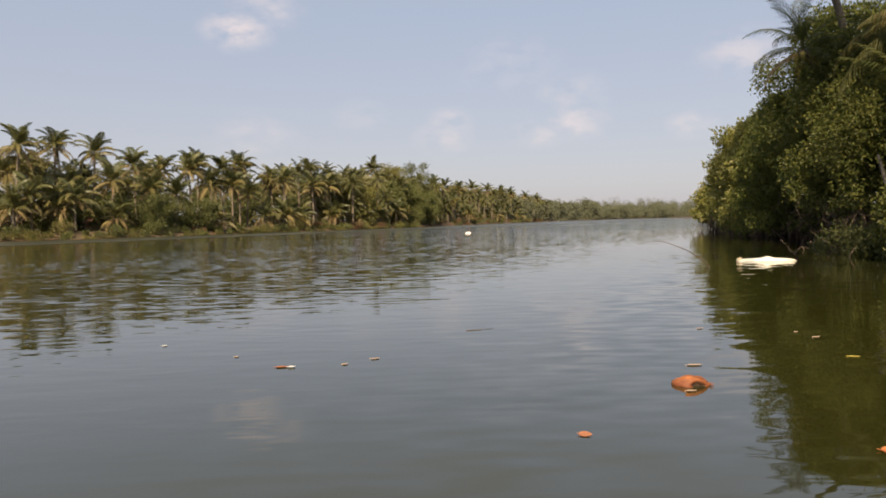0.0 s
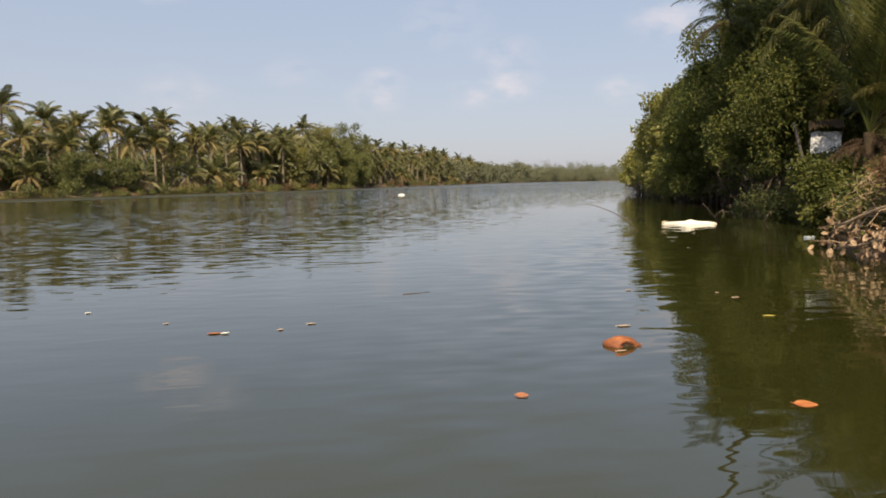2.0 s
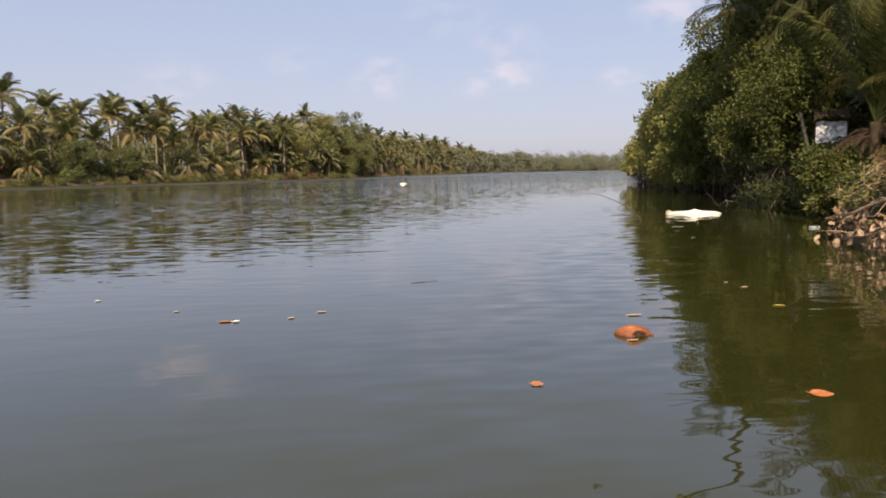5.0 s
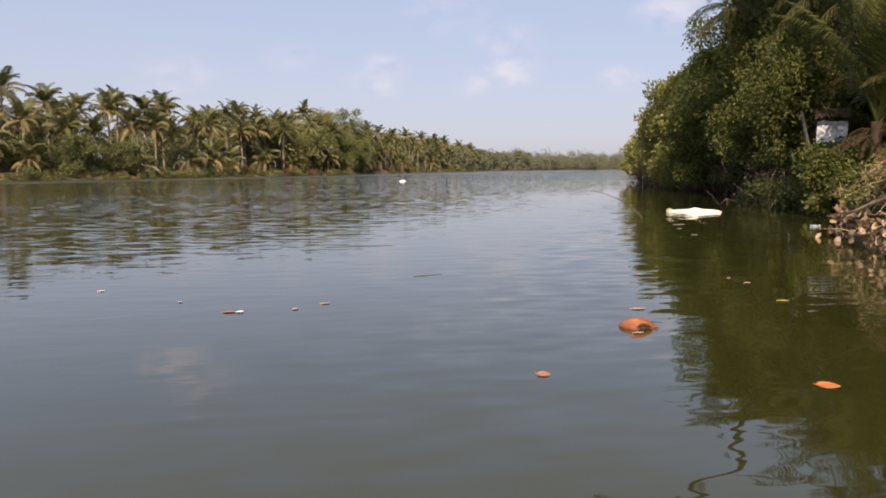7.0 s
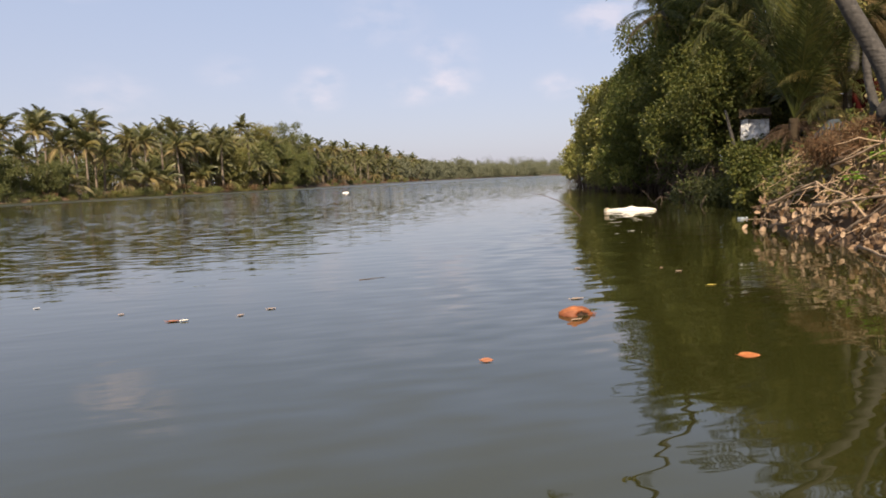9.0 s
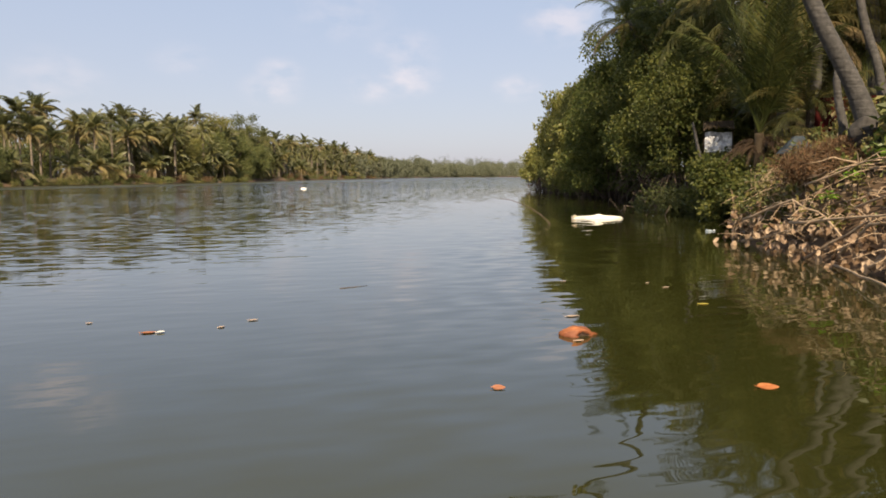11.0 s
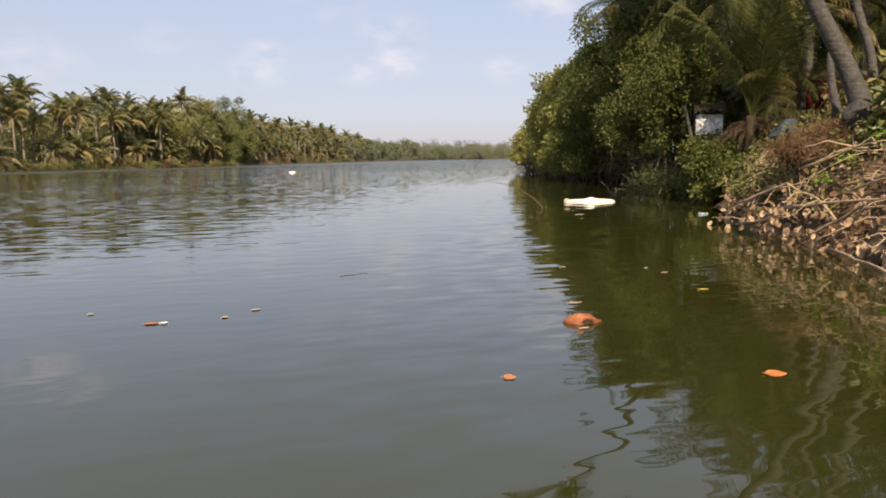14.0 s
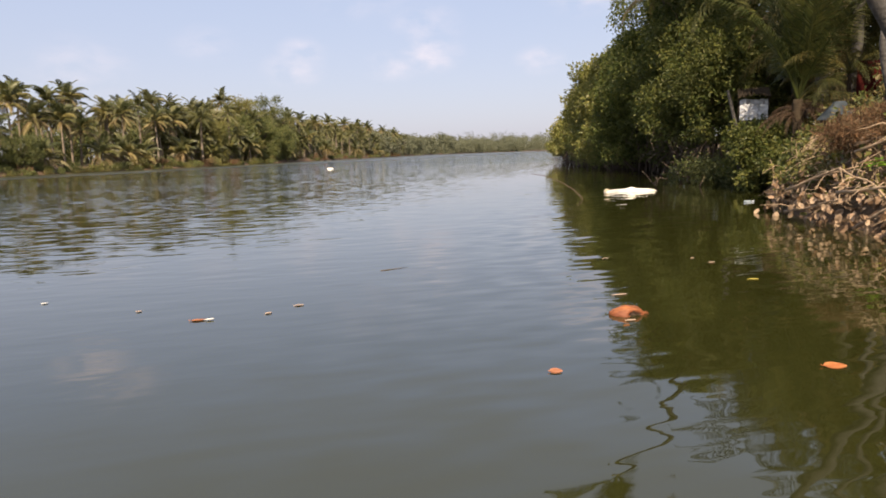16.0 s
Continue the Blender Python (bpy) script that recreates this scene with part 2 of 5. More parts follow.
    nt.links.new(open_r.outputs[0], out_m.inputs[0])
    nt.links.new(out_r.outputs[0], out_m.inputs[1])
    nt.links.new(edge.outputs[0], out_m.inputs[2])
    chop_g = nt.nodes.new("ShaderNodeMath")
    chop_g.operation = "MULTIPLY"
    nt.links.new(out_m.outputs[0], chop_g.inputs[0])
    nt.links.new(gust_r.outputs[0], chop_g.inputs[1])
    chop_a = nt.nodes.new("ShaderNodeMath")
    chop_a.operation = "MULTIPLY_ADD"
    nt.links.new(breeze.outputs[0], chop_a.inputs[0])
    chop_a.inputs[1].default_value = 0.5
    nt.links.new(chop_g.outputs[0], chop_a.inputs[2])
    rough = nt.nodes.new("ShaderNodeMath")
    rough.operation = "MULTIPLY_ADD"
    nt.links.new(breeze.outputs[0], rough.inputs[0])
    rough.inputs[1].default_value, rough.inputs[2].default_value = 0.32, 0.025
    nt.links.new(rough.outputs[0], b.inputs["Roughness"])
    chop_m = nt.nodes.new("ShaderNodeMapping")
    chop_m.inputs["Scale"].default_value = (0.38, 1.0, 1)
    chop_m.inputs["Rotation"].default_value = (0, 0, radians(8))
    nt.links.new(co.outputs["Object"], chop_m.inputs["Vector"])
    chop_n = nt.nodes.new("ShaderNodeTexNoise")
    chop_n.inputs["Scale"].default_value, chop_n.inputs["Detail"].default_value = 8.0, 0.5
    nt.links.new(chop_m.outputs[0], chop_n.inputs["Vector"])
    chop_c = nt.nodes.new("ShaderNodeVectorMath")
    chop_c.operation = "SUBTRACT"
    nt.links.new(chop_n.outputs["Color"], chop_c.inputs[0])
    chop_c.inputs[1].default_value = (0.5, 0.5, 0.5)
    chop_f = nt.nodes.new("ShaderNodeVectorMath")
    chop_f.operation = "MULTIPLY"
    nt.links.new(chop_c.outputs[0], chop_f.inputs[0])
    chop_f.inputs[1].default_value = (0.35, 1.0, 0.0)
    chop_s = nt.nodes.new("ShaderNodeVectorMath")
    chop_s.operation = "SCALE"
    nt.links.new(chop_f.outputs[0], chop_s.inputs[0])
    chop_w = nt.nodes.new("ShaderNodeMath")
    chop_w.operation = "MULTIPLY_ADD"
    nt.links.new(reach.outputs[0], chop_w.inputs[0])
    chop_w.inputs[1].default_value = 0.32
    nt.links.new(chop_a.outputs[0], chop_w.inputs[2])
    nt.links.new(chop_w.outputs[0], chop_s.inputs["Scale"])
    add = nt.nodes.new("ShaderNodeVectorMath")
    nt.links.new(prev, add.inputs[0])
    nt.links.new(chop_s.outputs[0], add.inputs[1])
    unit = nt.nodes.new("ShaderNodeVectorMath")
    unit.operation = "NORMALIZE"
    nt.links.new(add.outputs[0], unit.inputs[0])
    nt.links.new(unit.outputs[0], b.inputs["Normal"])
    return m


def trunk_material(name, c1, c2, ring=9.0):
    m, nt, b = base_mat(name, 0.85)
    co = nt.nodes.new("ShaderNodeTexCoord")
    n = nt.nodes.new("ShaderNodeTexNoise")
    n.inputs["Scale"].default_value, n.inputs["Detail"].default_value = 16.0, 8.0
    nt.links.new(co.outputs["Object"], n.inputs["Vector"])
    mp = nt.nodes.new("ShaderNodeMapping")
    mp.inputs["Scale"].default_value = (0.8, 0.8, ring)
    nt.links.new(co.outputs["Object"], mp.inputs["Vector"])
    w = nt.nodes.new("ShaderNodeTexNoise")
    w.inputs["Scale"].default_value, w.inputs["Detail"].default_value = 1.6, 3.0
    nt.links.new(mp.outputs[0], w.inputs["Vector"])
    r = nt.nodes.new("ShaderNodeValToRGB")
    r.color_ramp.elements[0].position, r.color_ramp.elements[1].position = 0.3, 0.7
    r.color_ramp.elements[0].color, r.color_ramp.elements[1].color = rgba(c1), rgba(c2)
    nt.links.new(n.outputs["Fac"], r.inputs[0])
    mx = nt.nodes.new("ShaderNodeMixRGB")
    mx.blend_type = "MULTIPLY"
    mr = nt.nodes.new("ShaderNodeMapRange")
    mr.inputs["From Min"].default_value, mr.inputs["From Max"].default_value = 0.35, 0.6
    mr.inputs["To Min"].default_value, mr.inputs["To Max"].default_value = 0.5, 1.0
    nt.links.new(w.outputs["Fac"], mr.inputs["Value"])
    mx.inputs[0].default_value = 0.5
    nt.links.new(r.outputs[0], mx.inputs[1])
    nt.links.new(mr.outputs[0], mx.inputs[2])
    nt.links.new(mx.outputs[0], b.inputs["Base Color"])
    ad = nt.nodes.new("ShaderNodeMath")
    nt.links.new(w.outputs["Fac"], ad.inputs[0])
    nt.links.new(n.outputs["Fac"], ad.inputs[1])
    bp = nt.nodes.new("ShaderNodeBump")
    bp.inputs["Strength"].default_value, bp.inputs["Distance"].default_value = 0.6, 0.025
    nt.links.new(ad.outputs[0], bp.inputs["Height"])
    nt.links.new(bp.outputs[0], b.inputs["Normal"])
    return m


M_WATER = water_material()
M_GROUND = surface("bank_soil", (0.055, 0.037, 0.023), (0.125, 0.072, 0.04), 1.3, 0.95, 0.6, (0.085, 0.062, 0.034), dist=0.05)
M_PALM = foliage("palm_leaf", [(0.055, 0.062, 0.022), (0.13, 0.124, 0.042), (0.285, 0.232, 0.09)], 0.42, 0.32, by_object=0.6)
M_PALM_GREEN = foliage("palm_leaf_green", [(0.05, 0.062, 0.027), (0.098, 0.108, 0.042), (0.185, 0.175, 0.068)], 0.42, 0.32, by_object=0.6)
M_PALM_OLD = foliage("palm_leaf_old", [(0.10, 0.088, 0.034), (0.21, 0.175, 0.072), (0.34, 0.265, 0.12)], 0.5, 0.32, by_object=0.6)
# near fronds: canopy shade is put into this darker green
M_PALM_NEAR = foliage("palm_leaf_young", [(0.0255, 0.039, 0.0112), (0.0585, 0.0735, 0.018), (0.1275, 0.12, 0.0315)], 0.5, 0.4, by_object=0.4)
M_PALM_YELLOW = foliage("palm_leaf_yellowing", [(0.034, 0.046, 0.013), (0.075, 0.077, 0.021), (0.155, 0.118, 0.03)], 0.6, 0.34, by_object=0.4)
M_PALM_DRY = foliage("palm_leaf_dry", [(0.15, 0.10, 0.05), (0.26, 0.19, 0.09), (0.18, 0.15, 0.065)], 0.7, 0.2, by_object=0.5)
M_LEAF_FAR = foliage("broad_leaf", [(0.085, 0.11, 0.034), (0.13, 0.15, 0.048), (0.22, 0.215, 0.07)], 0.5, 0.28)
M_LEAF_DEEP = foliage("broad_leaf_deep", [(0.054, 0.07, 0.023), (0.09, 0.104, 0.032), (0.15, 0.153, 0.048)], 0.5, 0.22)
M_LEAF_YEL = foliage("broad_leaf_yellowing", [(0.11, 0.125, 0.035), (0.18, 0.175, 0.05), (0.26, 0.22, 0.07)], 0.5, 0.3)
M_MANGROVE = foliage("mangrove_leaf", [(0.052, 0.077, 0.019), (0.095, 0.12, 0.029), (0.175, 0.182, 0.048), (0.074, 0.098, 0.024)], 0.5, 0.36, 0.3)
# shaded copy of mangrove_leaf: the near bushes' shade is put into the colour
M_MANGROVE_SHADED = foliage("mangrove_leaf_deep", [(0.038, 0.055, 0.014), (0.07, 0.087, 0.021), (0.13, 0.132, 0.035), (0.053, 0.07, 0.017)], 0.5, 0.34, 0.25)
# paler and greyer: distance haze is mixed into this leaf colour
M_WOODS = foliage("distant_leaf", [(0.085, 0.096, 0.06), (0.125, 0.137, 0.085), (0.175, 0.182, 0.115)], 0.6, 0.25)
# lit copy of mangrove_leaf: sunshine on the far bushes is put into the colour
M_MANGROVE_LIT = foliage("mangrove_leaf_young", [(0.10, 0.12, 0.028), (0.19, 0.20, 0.048), (0.31, 0.28, 0.082), (0.145, 0.16, 0.037)], 0.45, 0.36, 0.5)
M_DRY_LEAF = foliage("dry_leaf", [(0.12, 0.07, 0.036), (0.24, 0.155, 0.095), (0.42, 0.31, 0.215), (0.06, 0.036, 0.02)], 0.7, 0.12)
M_BRUSH = foliage("dry_brush", [(0.07, 0.042, 0.024), (0.17, 0.088, 0.04), (0.11, 0.07, 0.04), (0.16, 0.115, 0.06)], 0.8, 0.15)
M_PALM_DEAD = foliage("palm_leaf_dead", [(0.024, 0.015, 0.009), (0.06, 0.035, 0.018), (0.036, 0.023, 0.013)], 0.8, 0.1)
M_WEED = foliage("weed_leaf", [(0.06, 0.08, 0.02), (0.11, 0.125, 0.035), (0.21, 0.18, 0.06), (0.10, 0.07, 0.035)], 0.45, 0.3)
M_BROAD_WEED = foliage("broad_weed_leaf", [(0.05, 0.085, 0.02), (0.10, 0.14, 0.035), (0.17, 0.19, 0.06)], 0.4, 0.35)
M_BRIGHT = foliage("bright_weed_leaf", [(0.12, 0.24, 0.02), (0.20, 0.34, 0.035)], 0.4, 0.35)
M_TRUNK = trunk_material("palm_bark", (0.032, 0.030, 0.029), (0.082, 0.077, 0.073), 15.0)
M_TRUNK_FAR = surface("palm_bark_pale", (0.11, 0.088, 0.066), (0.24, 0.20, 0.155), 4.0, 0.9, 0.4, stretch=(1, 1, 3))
M_BARK = surface("branch_bark", (0.06, 0.042, 0.03), (0.13, 0.095, 0.07), 9.0, 0.9, 0.5, stretch=(1, 1, 0.3))
M_STICK = surface("dead_wood", (0.22, 0.15, 0.092), (0.44, 0.33, 0.225), 14.0, 0.85, 0.4)
M_HUSK = surface("coconut_husk", (0.09, 0.026, 0.010), (0.36, 0.125, 0.042), 16.0, 0.7, 1.0, (0.15, 0.042, 0.014), stretch=(0.35, 1.5, 1.5), dist=0.008)
M_HUSK_HOLE = surface("husk_end", (0.018, 0.010, 0.007), (0.05, 0.024, 0.012), 20.0, 0.85, 0.6)
M_FOAM = surface("polystyrene", (0.78, 0.76, 0.70), (0.86, 0.85, 0.80), 30.0, 0.9, 0.35, (0.80, 0.77, 0.68), dist=0.01)
M_FOAM_DIRTY = surface("polystyrene_stained", (0.50, 0.36, 0.20), (0.72, 0.62, 0.45), 14.0, 0.9, 0.35)
M_LEAF_OR = surface("fallen_leaf_orange", (0.28, 0.075, 0.018), (0.44, 0.18, 0.06), 30.0, 0.6, 0.4, dist=0.003)
M_LEAF_PEACH = surface("fallen_leaf_peach", (0.26, 0.092, 0.04), (0.40, 0.175, 0.09), 30.0, 0.6, 0.4, dist=0.003)
M_LEAF_TAN = surface("fallen_leaf_tan", (0.38, 0.265, 0.18), (0.54, 0.42, 0.32), 30.0, 0.6, 0.4, dist=0.003)
M_LEAF_YE = surface("fallen_leaf_yellow", (0.50, 0.40, 0.06), (0.62, 0.52, 0.12), 30.0, 0.55, 0.3, dist=0.003)
M_LEAF_PALE = surface("fallen_leaf_bleached", (0.70, 0.68, 0.62), (0.82, 0.80, 0.75), 30.0, 0.6, 0.3, dist=0.003)
M_SHEET = surface("white_sheet", (0.504, 0.518, 0.54), (0.605, 0.612, 0.626), 5.0, 0.4, 0.5, (0.60, 0.62, 0.65), dist=0.04)
# red lowered below the paint's own tone: shade behind the palms is in it
M_RED = surface("red_painted_wall", (0.028, 0.004, 0.0035), (0.055, 0.008, 0.007), 6.0, 0.85, 0.3, spec=0.08)
M_BLUE = surface("blue_grey_tarpaulin", (0.02, 0.027, 0.034), (0.065, 0.08, 0.095), 3.0, 0.6, 0.7, dist=0.06, spec=0.15)
M_THATCH = surface("thatch", (0.16, 0.11, 0.06), (0.34, 0.25, 0.15), 12.0, 0.95, 0.8, stretch=(1, 1, 4), dist=0.03)
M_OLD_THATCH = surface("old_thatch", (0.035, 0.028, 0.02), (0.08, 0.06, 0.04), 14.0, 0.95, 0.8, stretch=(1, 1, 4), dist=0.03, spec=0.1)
M_TILE = surface("terracotta_tile", (0.12, 0.06, 0.04), (0.27, 0.13, 0.08), 3.0, 0.85, 0.4)
M_ROCK = surface("grey_rock", (0.03, 0.027, 0.025), (0.075, 0.07, 0.065), 8.0, 0.9, 0.7, dist=0.04, spec=0.15)
M_BOTTLE = surface("bluish_plastic", (0.16, 0.20, 0.25), (0.24, 0.29, 0.34), 20.0, 0.35, 0.1)
M_BOTTLE_CAP = surface("white_plastic", (0.70, 0.72, 0.76), (0.80, 0.82, 0.84), 20.0, 0.4, 0.1)


# ---------------- building helpers ----------------
def mesh_of(name, verts, faces, material, smooth=False):
    me = bpy.data.meshes.new(name)
    me.from_pydata([tuple(v) for v in verts], [], faces)
    me.materials.append(material)
    if smooth:
        me.polygons.foreach_set("use_smooth", [True] * len(me.polygons))
    me.update()
    return me


def part(name, geo, material, parent=None, label="", smooth=False):
    ob = new(name, mesh_of(name, geo[0], geo[1], material, smooth))
    if parent is not None:
        ob.parent = parent
    return tagged(ob, label)


def thing(name, at, label, category, group="", kind="", rz=0.0, s=1.0):
    e = new(name)
    e.empty_display_size = 0.2
    e.matrix_basis = pose(at[0], at[1], at[2], 0, 0, rz) @ Matrix.Scale(s, 4)
    return tagged(e, label, category, group, kind)


def join(*geos):
    vs, fs = [], []
    for v, f in geos:
        k = len(vs)
        vs.extend([tuple(p) for p in v])
        fs.extend([tuple(i + k for i in q) for q in f])
    return vs, fs


def tube(points, radii, sides=8, cap=True):
    pts = [Vector(p) for p in points]
    vs, fs = [], []
    side = None
    for i, p in enumerate(pts):
        a, b = pts[max(i - 1, 0)], pts[min(i + 1, len(pts) - 1)]
        t = (b - a).normalized()
        if side is None:
            side = t.orthogonal().normalized()
        side = (side - t * side.dot(t)).normalized()
        up = t.cross(side)
        for k in range(sides):
            an = 2 * math.pi * k / sides
            vs.append(p + (side * math.cos(an) + up * math.sin(an)) * radii[i])
    for i in range(len(pts) - 1):
        for k in range(sides):
            fs.append((i * sides + k, i * sides + (k + 1) % sides, (i + 1) * sides + (k + 1) % sides, (i + 1) * sides + k))
    if cap:
        fs.append(tuple(range(sides - 1, -1, -1)))
        fs.append(tuple((len(pts) - 1) * sides + k for k in range(sides)))
    return vs, fs


def bezier(a, b, c, n):
    a, b, c = Vector(a), Vector(b), Vector(c)
    return [a * (1 - t) ** 2 + b * 2 * t * (1 - t) + c * t * t for t in [i / (n - 1) for i in range(n)]]


def wobbly(points, rng, amount):
    return [Vector(p) + Vector((rng.uniform(-1, 1), rng.uniform(-1, 1), rng.uniform(-1, 1))) * amount for p in points]


def leaf_cloud(rng, centres, radii, n, size, up=0.35, flat=0.8, slim=0.45, oval=False, hang=0.15):
    """n pointed leaves in clumps round the centres; each leaf is folded along its midrib."""
    rng = np.random.RandomState(rng)
    centres, radii = np.array(centres, float), np.array(radii, float)
    wts = radii ** 2
    k = rng.choice(len(centres), n, p=wts / wts.sum())
    d = rng.normal(size=(n, 3))
    d /= np.linalg.norm(d, axis=1)[:, None]
    r = radii[k] * np.clip(rng.normal(0.82, 0.24, n), 0.1, 1.35)
    p = centres[k] + d * r[:, None] * np.array([1, 1, flat])
    ax = d * 0.7 + rng.normal(size=(n, 3)) * 0.6 + np.array([0, 0, -hang])
    ax /= np.linalg.norm(ax, axis=1)[:, None]
    nm = d * 0.5 + rng.normal(size=(n, 3)) * 0.6 + np.array([0, 0, up])
    sd = np.cross(nm, ax)
    sd /= np.linalg.norm(sd, axis=1)[:, None] + 1e-9
    nn = np.cross(ax, sd)
    ln = size * rng.uniform(0.65, 1.3, n)[:, None]
    w = ln * slim * 0.5
    if oval:
        pts = [p]
        for u, ww, dz in ((0.22, 0.8, 0.10), (0.55, 1.0, 0.30), (0.85, 0.55, 0.12)):
            bend = (rng.uniform(-0.5, 1.0, n)[:, None]) * ln * 0.35 * (u - 0.4) ** 2 * 4
            mid = p + ax * ln * u + nn * bend
            pts += [mid + sd * w * ww + nn * w * dz * 2, mid, mid - sd * w * ww + nn * w * dz * 2]
        pts.append(p + ax * ln + nn * ln * rng.uniform(-0.2, 0.3, n)[:, None])
        vs = np.stack(pts, 1).reshape(-1, 3)
        i = (np.arange(n) * 11)[:, None]
        quads = np.concatenate([i + np.array([q]) for q in ((1, 4, 5, 2), (2, 5, 6, 3), (4, 7, 8, 5), (5, 8, 9, 6))])
        tris = np.concatenate([i + np.array([q]) for q in ((0, 1, 2), (0, 2, 3), (7, 10, 8), (8, 10, 9))])
        return vs.tolist(), quads.tolist() + tris.tolist()
    a = p
    b = p + ax * ln * 0.5 + sd * w + nn * w * 0.35
    c = p + ax * ln - nn * ln * 0.12
    e = p + ax * ln * 0.5 - sd * w + nn * w * 0.35
    vs = np.stack([a, b, c, e], 1).reshape(-1, 3)
    i = np.arange(n) * 4
    fs = np.concatenate([np.stack([i, i + 1, i + 2], 1), np.stack([i, i + 2, i + 3], 1)])
    return vs.tolist(), fs.tolist()


def frond(length, start, droop, n, leaf, width, hang, seed, gap=0.0, rib=3, sides=4, arch=1.4):
    """A feather frond: its midrib leaves the origin towards +x at 'start' degrees and bends down by 'droop' degrees."""
    rng = random.Random(seed)
    steps = 24
    pts, p, tw = [], Vector((0, 0, 0)), rng.uniform(-0.25, 0.25)
    for i in range(steps + 1):
        s = i / steps
        pts.append(p.copy())
        an = radians(start - droop * s ** arch)
        p = p + Vector((math.cos(an), tw * s * 0.6, math.sin(an))) * (length / steps)
    vs, fs = tube(pts[::rib], [0.028 * length / 3 * (1 - 0.85 * i / (len(pts[::rib]) - 1)) for i in range(len(pts[::rib]))], sides, False)
    vs = [Vector(v) for v in vs]
    for j in range(n):
        s = 0.14 + 0.86 * (j + rng.uniform(-0.3, 0.3)) / n
        s = min(max(s, 0.1), 0.995)
        f = s * steps
        i = min(int(f), steps - 1)
        q = pts[i].lerp(pts[i + 1], f - i)
        t = (pts[i + 1] - pts[i]).normalized()
        prof = (math.sin(math.pi * min(0.12 + s * 0.86, 1.0))) ** 0.55
        for sg in (-1, 1):
            if rng.random() < gap:
                continue
            sidev = t.cross(Vector((0, 0, 1)))
            sidev = sidev.normalized() * sg if sidev.length > 1e-3 else Vector((0, sg, 0))
            upv = sidev.cross(t) * sg
            ln = leaf * prof * rng.uniform(0.8, 1.15)
            d1 = (sidev * 0.75 + t * (0.55 + 0.5 * s) + upv * 0.25 - Vector((0, 0, hang * 0.5))).normalized()
            d2 = (sidev * 0.5 + t * (0.45 + 0.5 * s) - Vector((0, 0, hang * rng.uniform(1.0, 1.6)))).normalized()
            wv = t * width * 0.5
            k = len(vs)
            m = q + d1 * ln * 0.5
            vs += [q - wv * 0.6, q + wv * 0.6, m + wv, m - wv, m + d2 * ln * 0.55]
            fs += [(k, k + 1, k + 2, k + 3), (k + 3, k + 2, k + 4)]
    return vs, fs


# ---------------- the river and its banks ----------------
LEFT_BANK = [(-900, -500), (-160, -60), (-60, 25), (-33, 59), (-24.5, 66.5), (-17.4, 80), (-8, 97), (4.5, 128), (36, 210),
             (87, 340), (170, 490), (330, 640), (700, 760), (2500, 900)]
RIGHT_BANK = [(60, -900), (14, -40), (6.2, -8), (5.2, 0), (5.65, 3.5), (6.2, 4.8), (6.62, 6.1), (6.95, 7.0), (7.6, 8.7), (10.6, 12.6), (15.2, 19.5),
              (17.4, 26), (18.6, 32), (20.6, 41), (26, 54), (40, 78), (90, 160), (230, 420), (420, 560), (800, 640), (2500, 760)]


def side_of(line, x, y):
    """Distance to a bank line; positive to the left of its direction."""
    line = np.array(line, float)
    best, sign = np.full(x.shape, 1e9), np.zeros(x.shape)
    for a, b in zip(line[:-1], line[1:]):
        d = b - a
        t = np.clip(((x - a[0]) * d[0] + (y - a[1]) * d[1]) / (d @ d), 0, 1)
        dx, dy = x - a[0] - t * d[0], y - a[1] - t * d[1]
        r = np.hypot(dx, dy)
        s = np.sign(d[0] * (y - a[1]) - d[1] * (x - a[0]))
        near = r < best
        best, sign = np.where(near, r, best), np.where(near, s, sign)
    return best * sign


def height(x, y):
    x, y = np.asarray(x, float), np.asarray(y, float)
    dl, dr = side_of(LEFT_BANK, x, y), -side_of(RIGHT_BANK, x, y)
    def rise(d, run, top):
        return np.where(d < 0, np.maximum(d * 0.45, -1.6), top * (1 - np.exp(-np.maximum(d, 0) / run)))
    near = np.clip((24 - y) / 12, 0, 1)
    zr = rise(dr, 1.1, 0.75 + 1.05 * near) + np.clip(dr - 4, 0, 30) * 0.02
    zl = rise(dl, 1.6, 0.75) + np.clip(dl - 10, 0, 200) * 0.01
    z = np.maximum(zl, zr)
    lump = 0.10 * np.sin(x * 1.3 + 0.7 * np.sin(y * 0.9)) * np.sin(y * 1.7 + 0.6 * np.sin(x * 1.1)) + 0.05 * np.sin(x * 4.1 + y * 2.3) * np.sin(y * 3.7 - x * 1.9)
    return z + lump * np.clip(np.abs(z) * 2, 0, 1)


def gz(x, y):
    return float(height(np.array([x]), np.array([y]))[0])


def polar(rs, angles):
    R, A = np.meshgrid(rs, angles, indexing="ij")
    return R * np.sin(A), R * np.cos(A)


def sheet(name, rs, angles, zfun, material, label):
    X, Y = polar(rs, angles)
    Z = zfun(X, Y)
    na = len(angles)
    vs = np.stack([X, Y, Z], -1).reshape(-1, 3)
    i, j = np.meshgrid(np.arange(len(rs) - 1), np.arange(na), indexing="ij")
    j2 = (j + 1) % na
    fs = np.stack([i * na + j, (i + 1) * na + j, (i + 1) * na + j2, i * na + j2], -1).reshape(-1, 4)[:, ::-1]
    ob = part(name, (vs.tolist(), fs.tolist()), material, None, label, True)
    return tagged(ob, category=name, kind="structure")


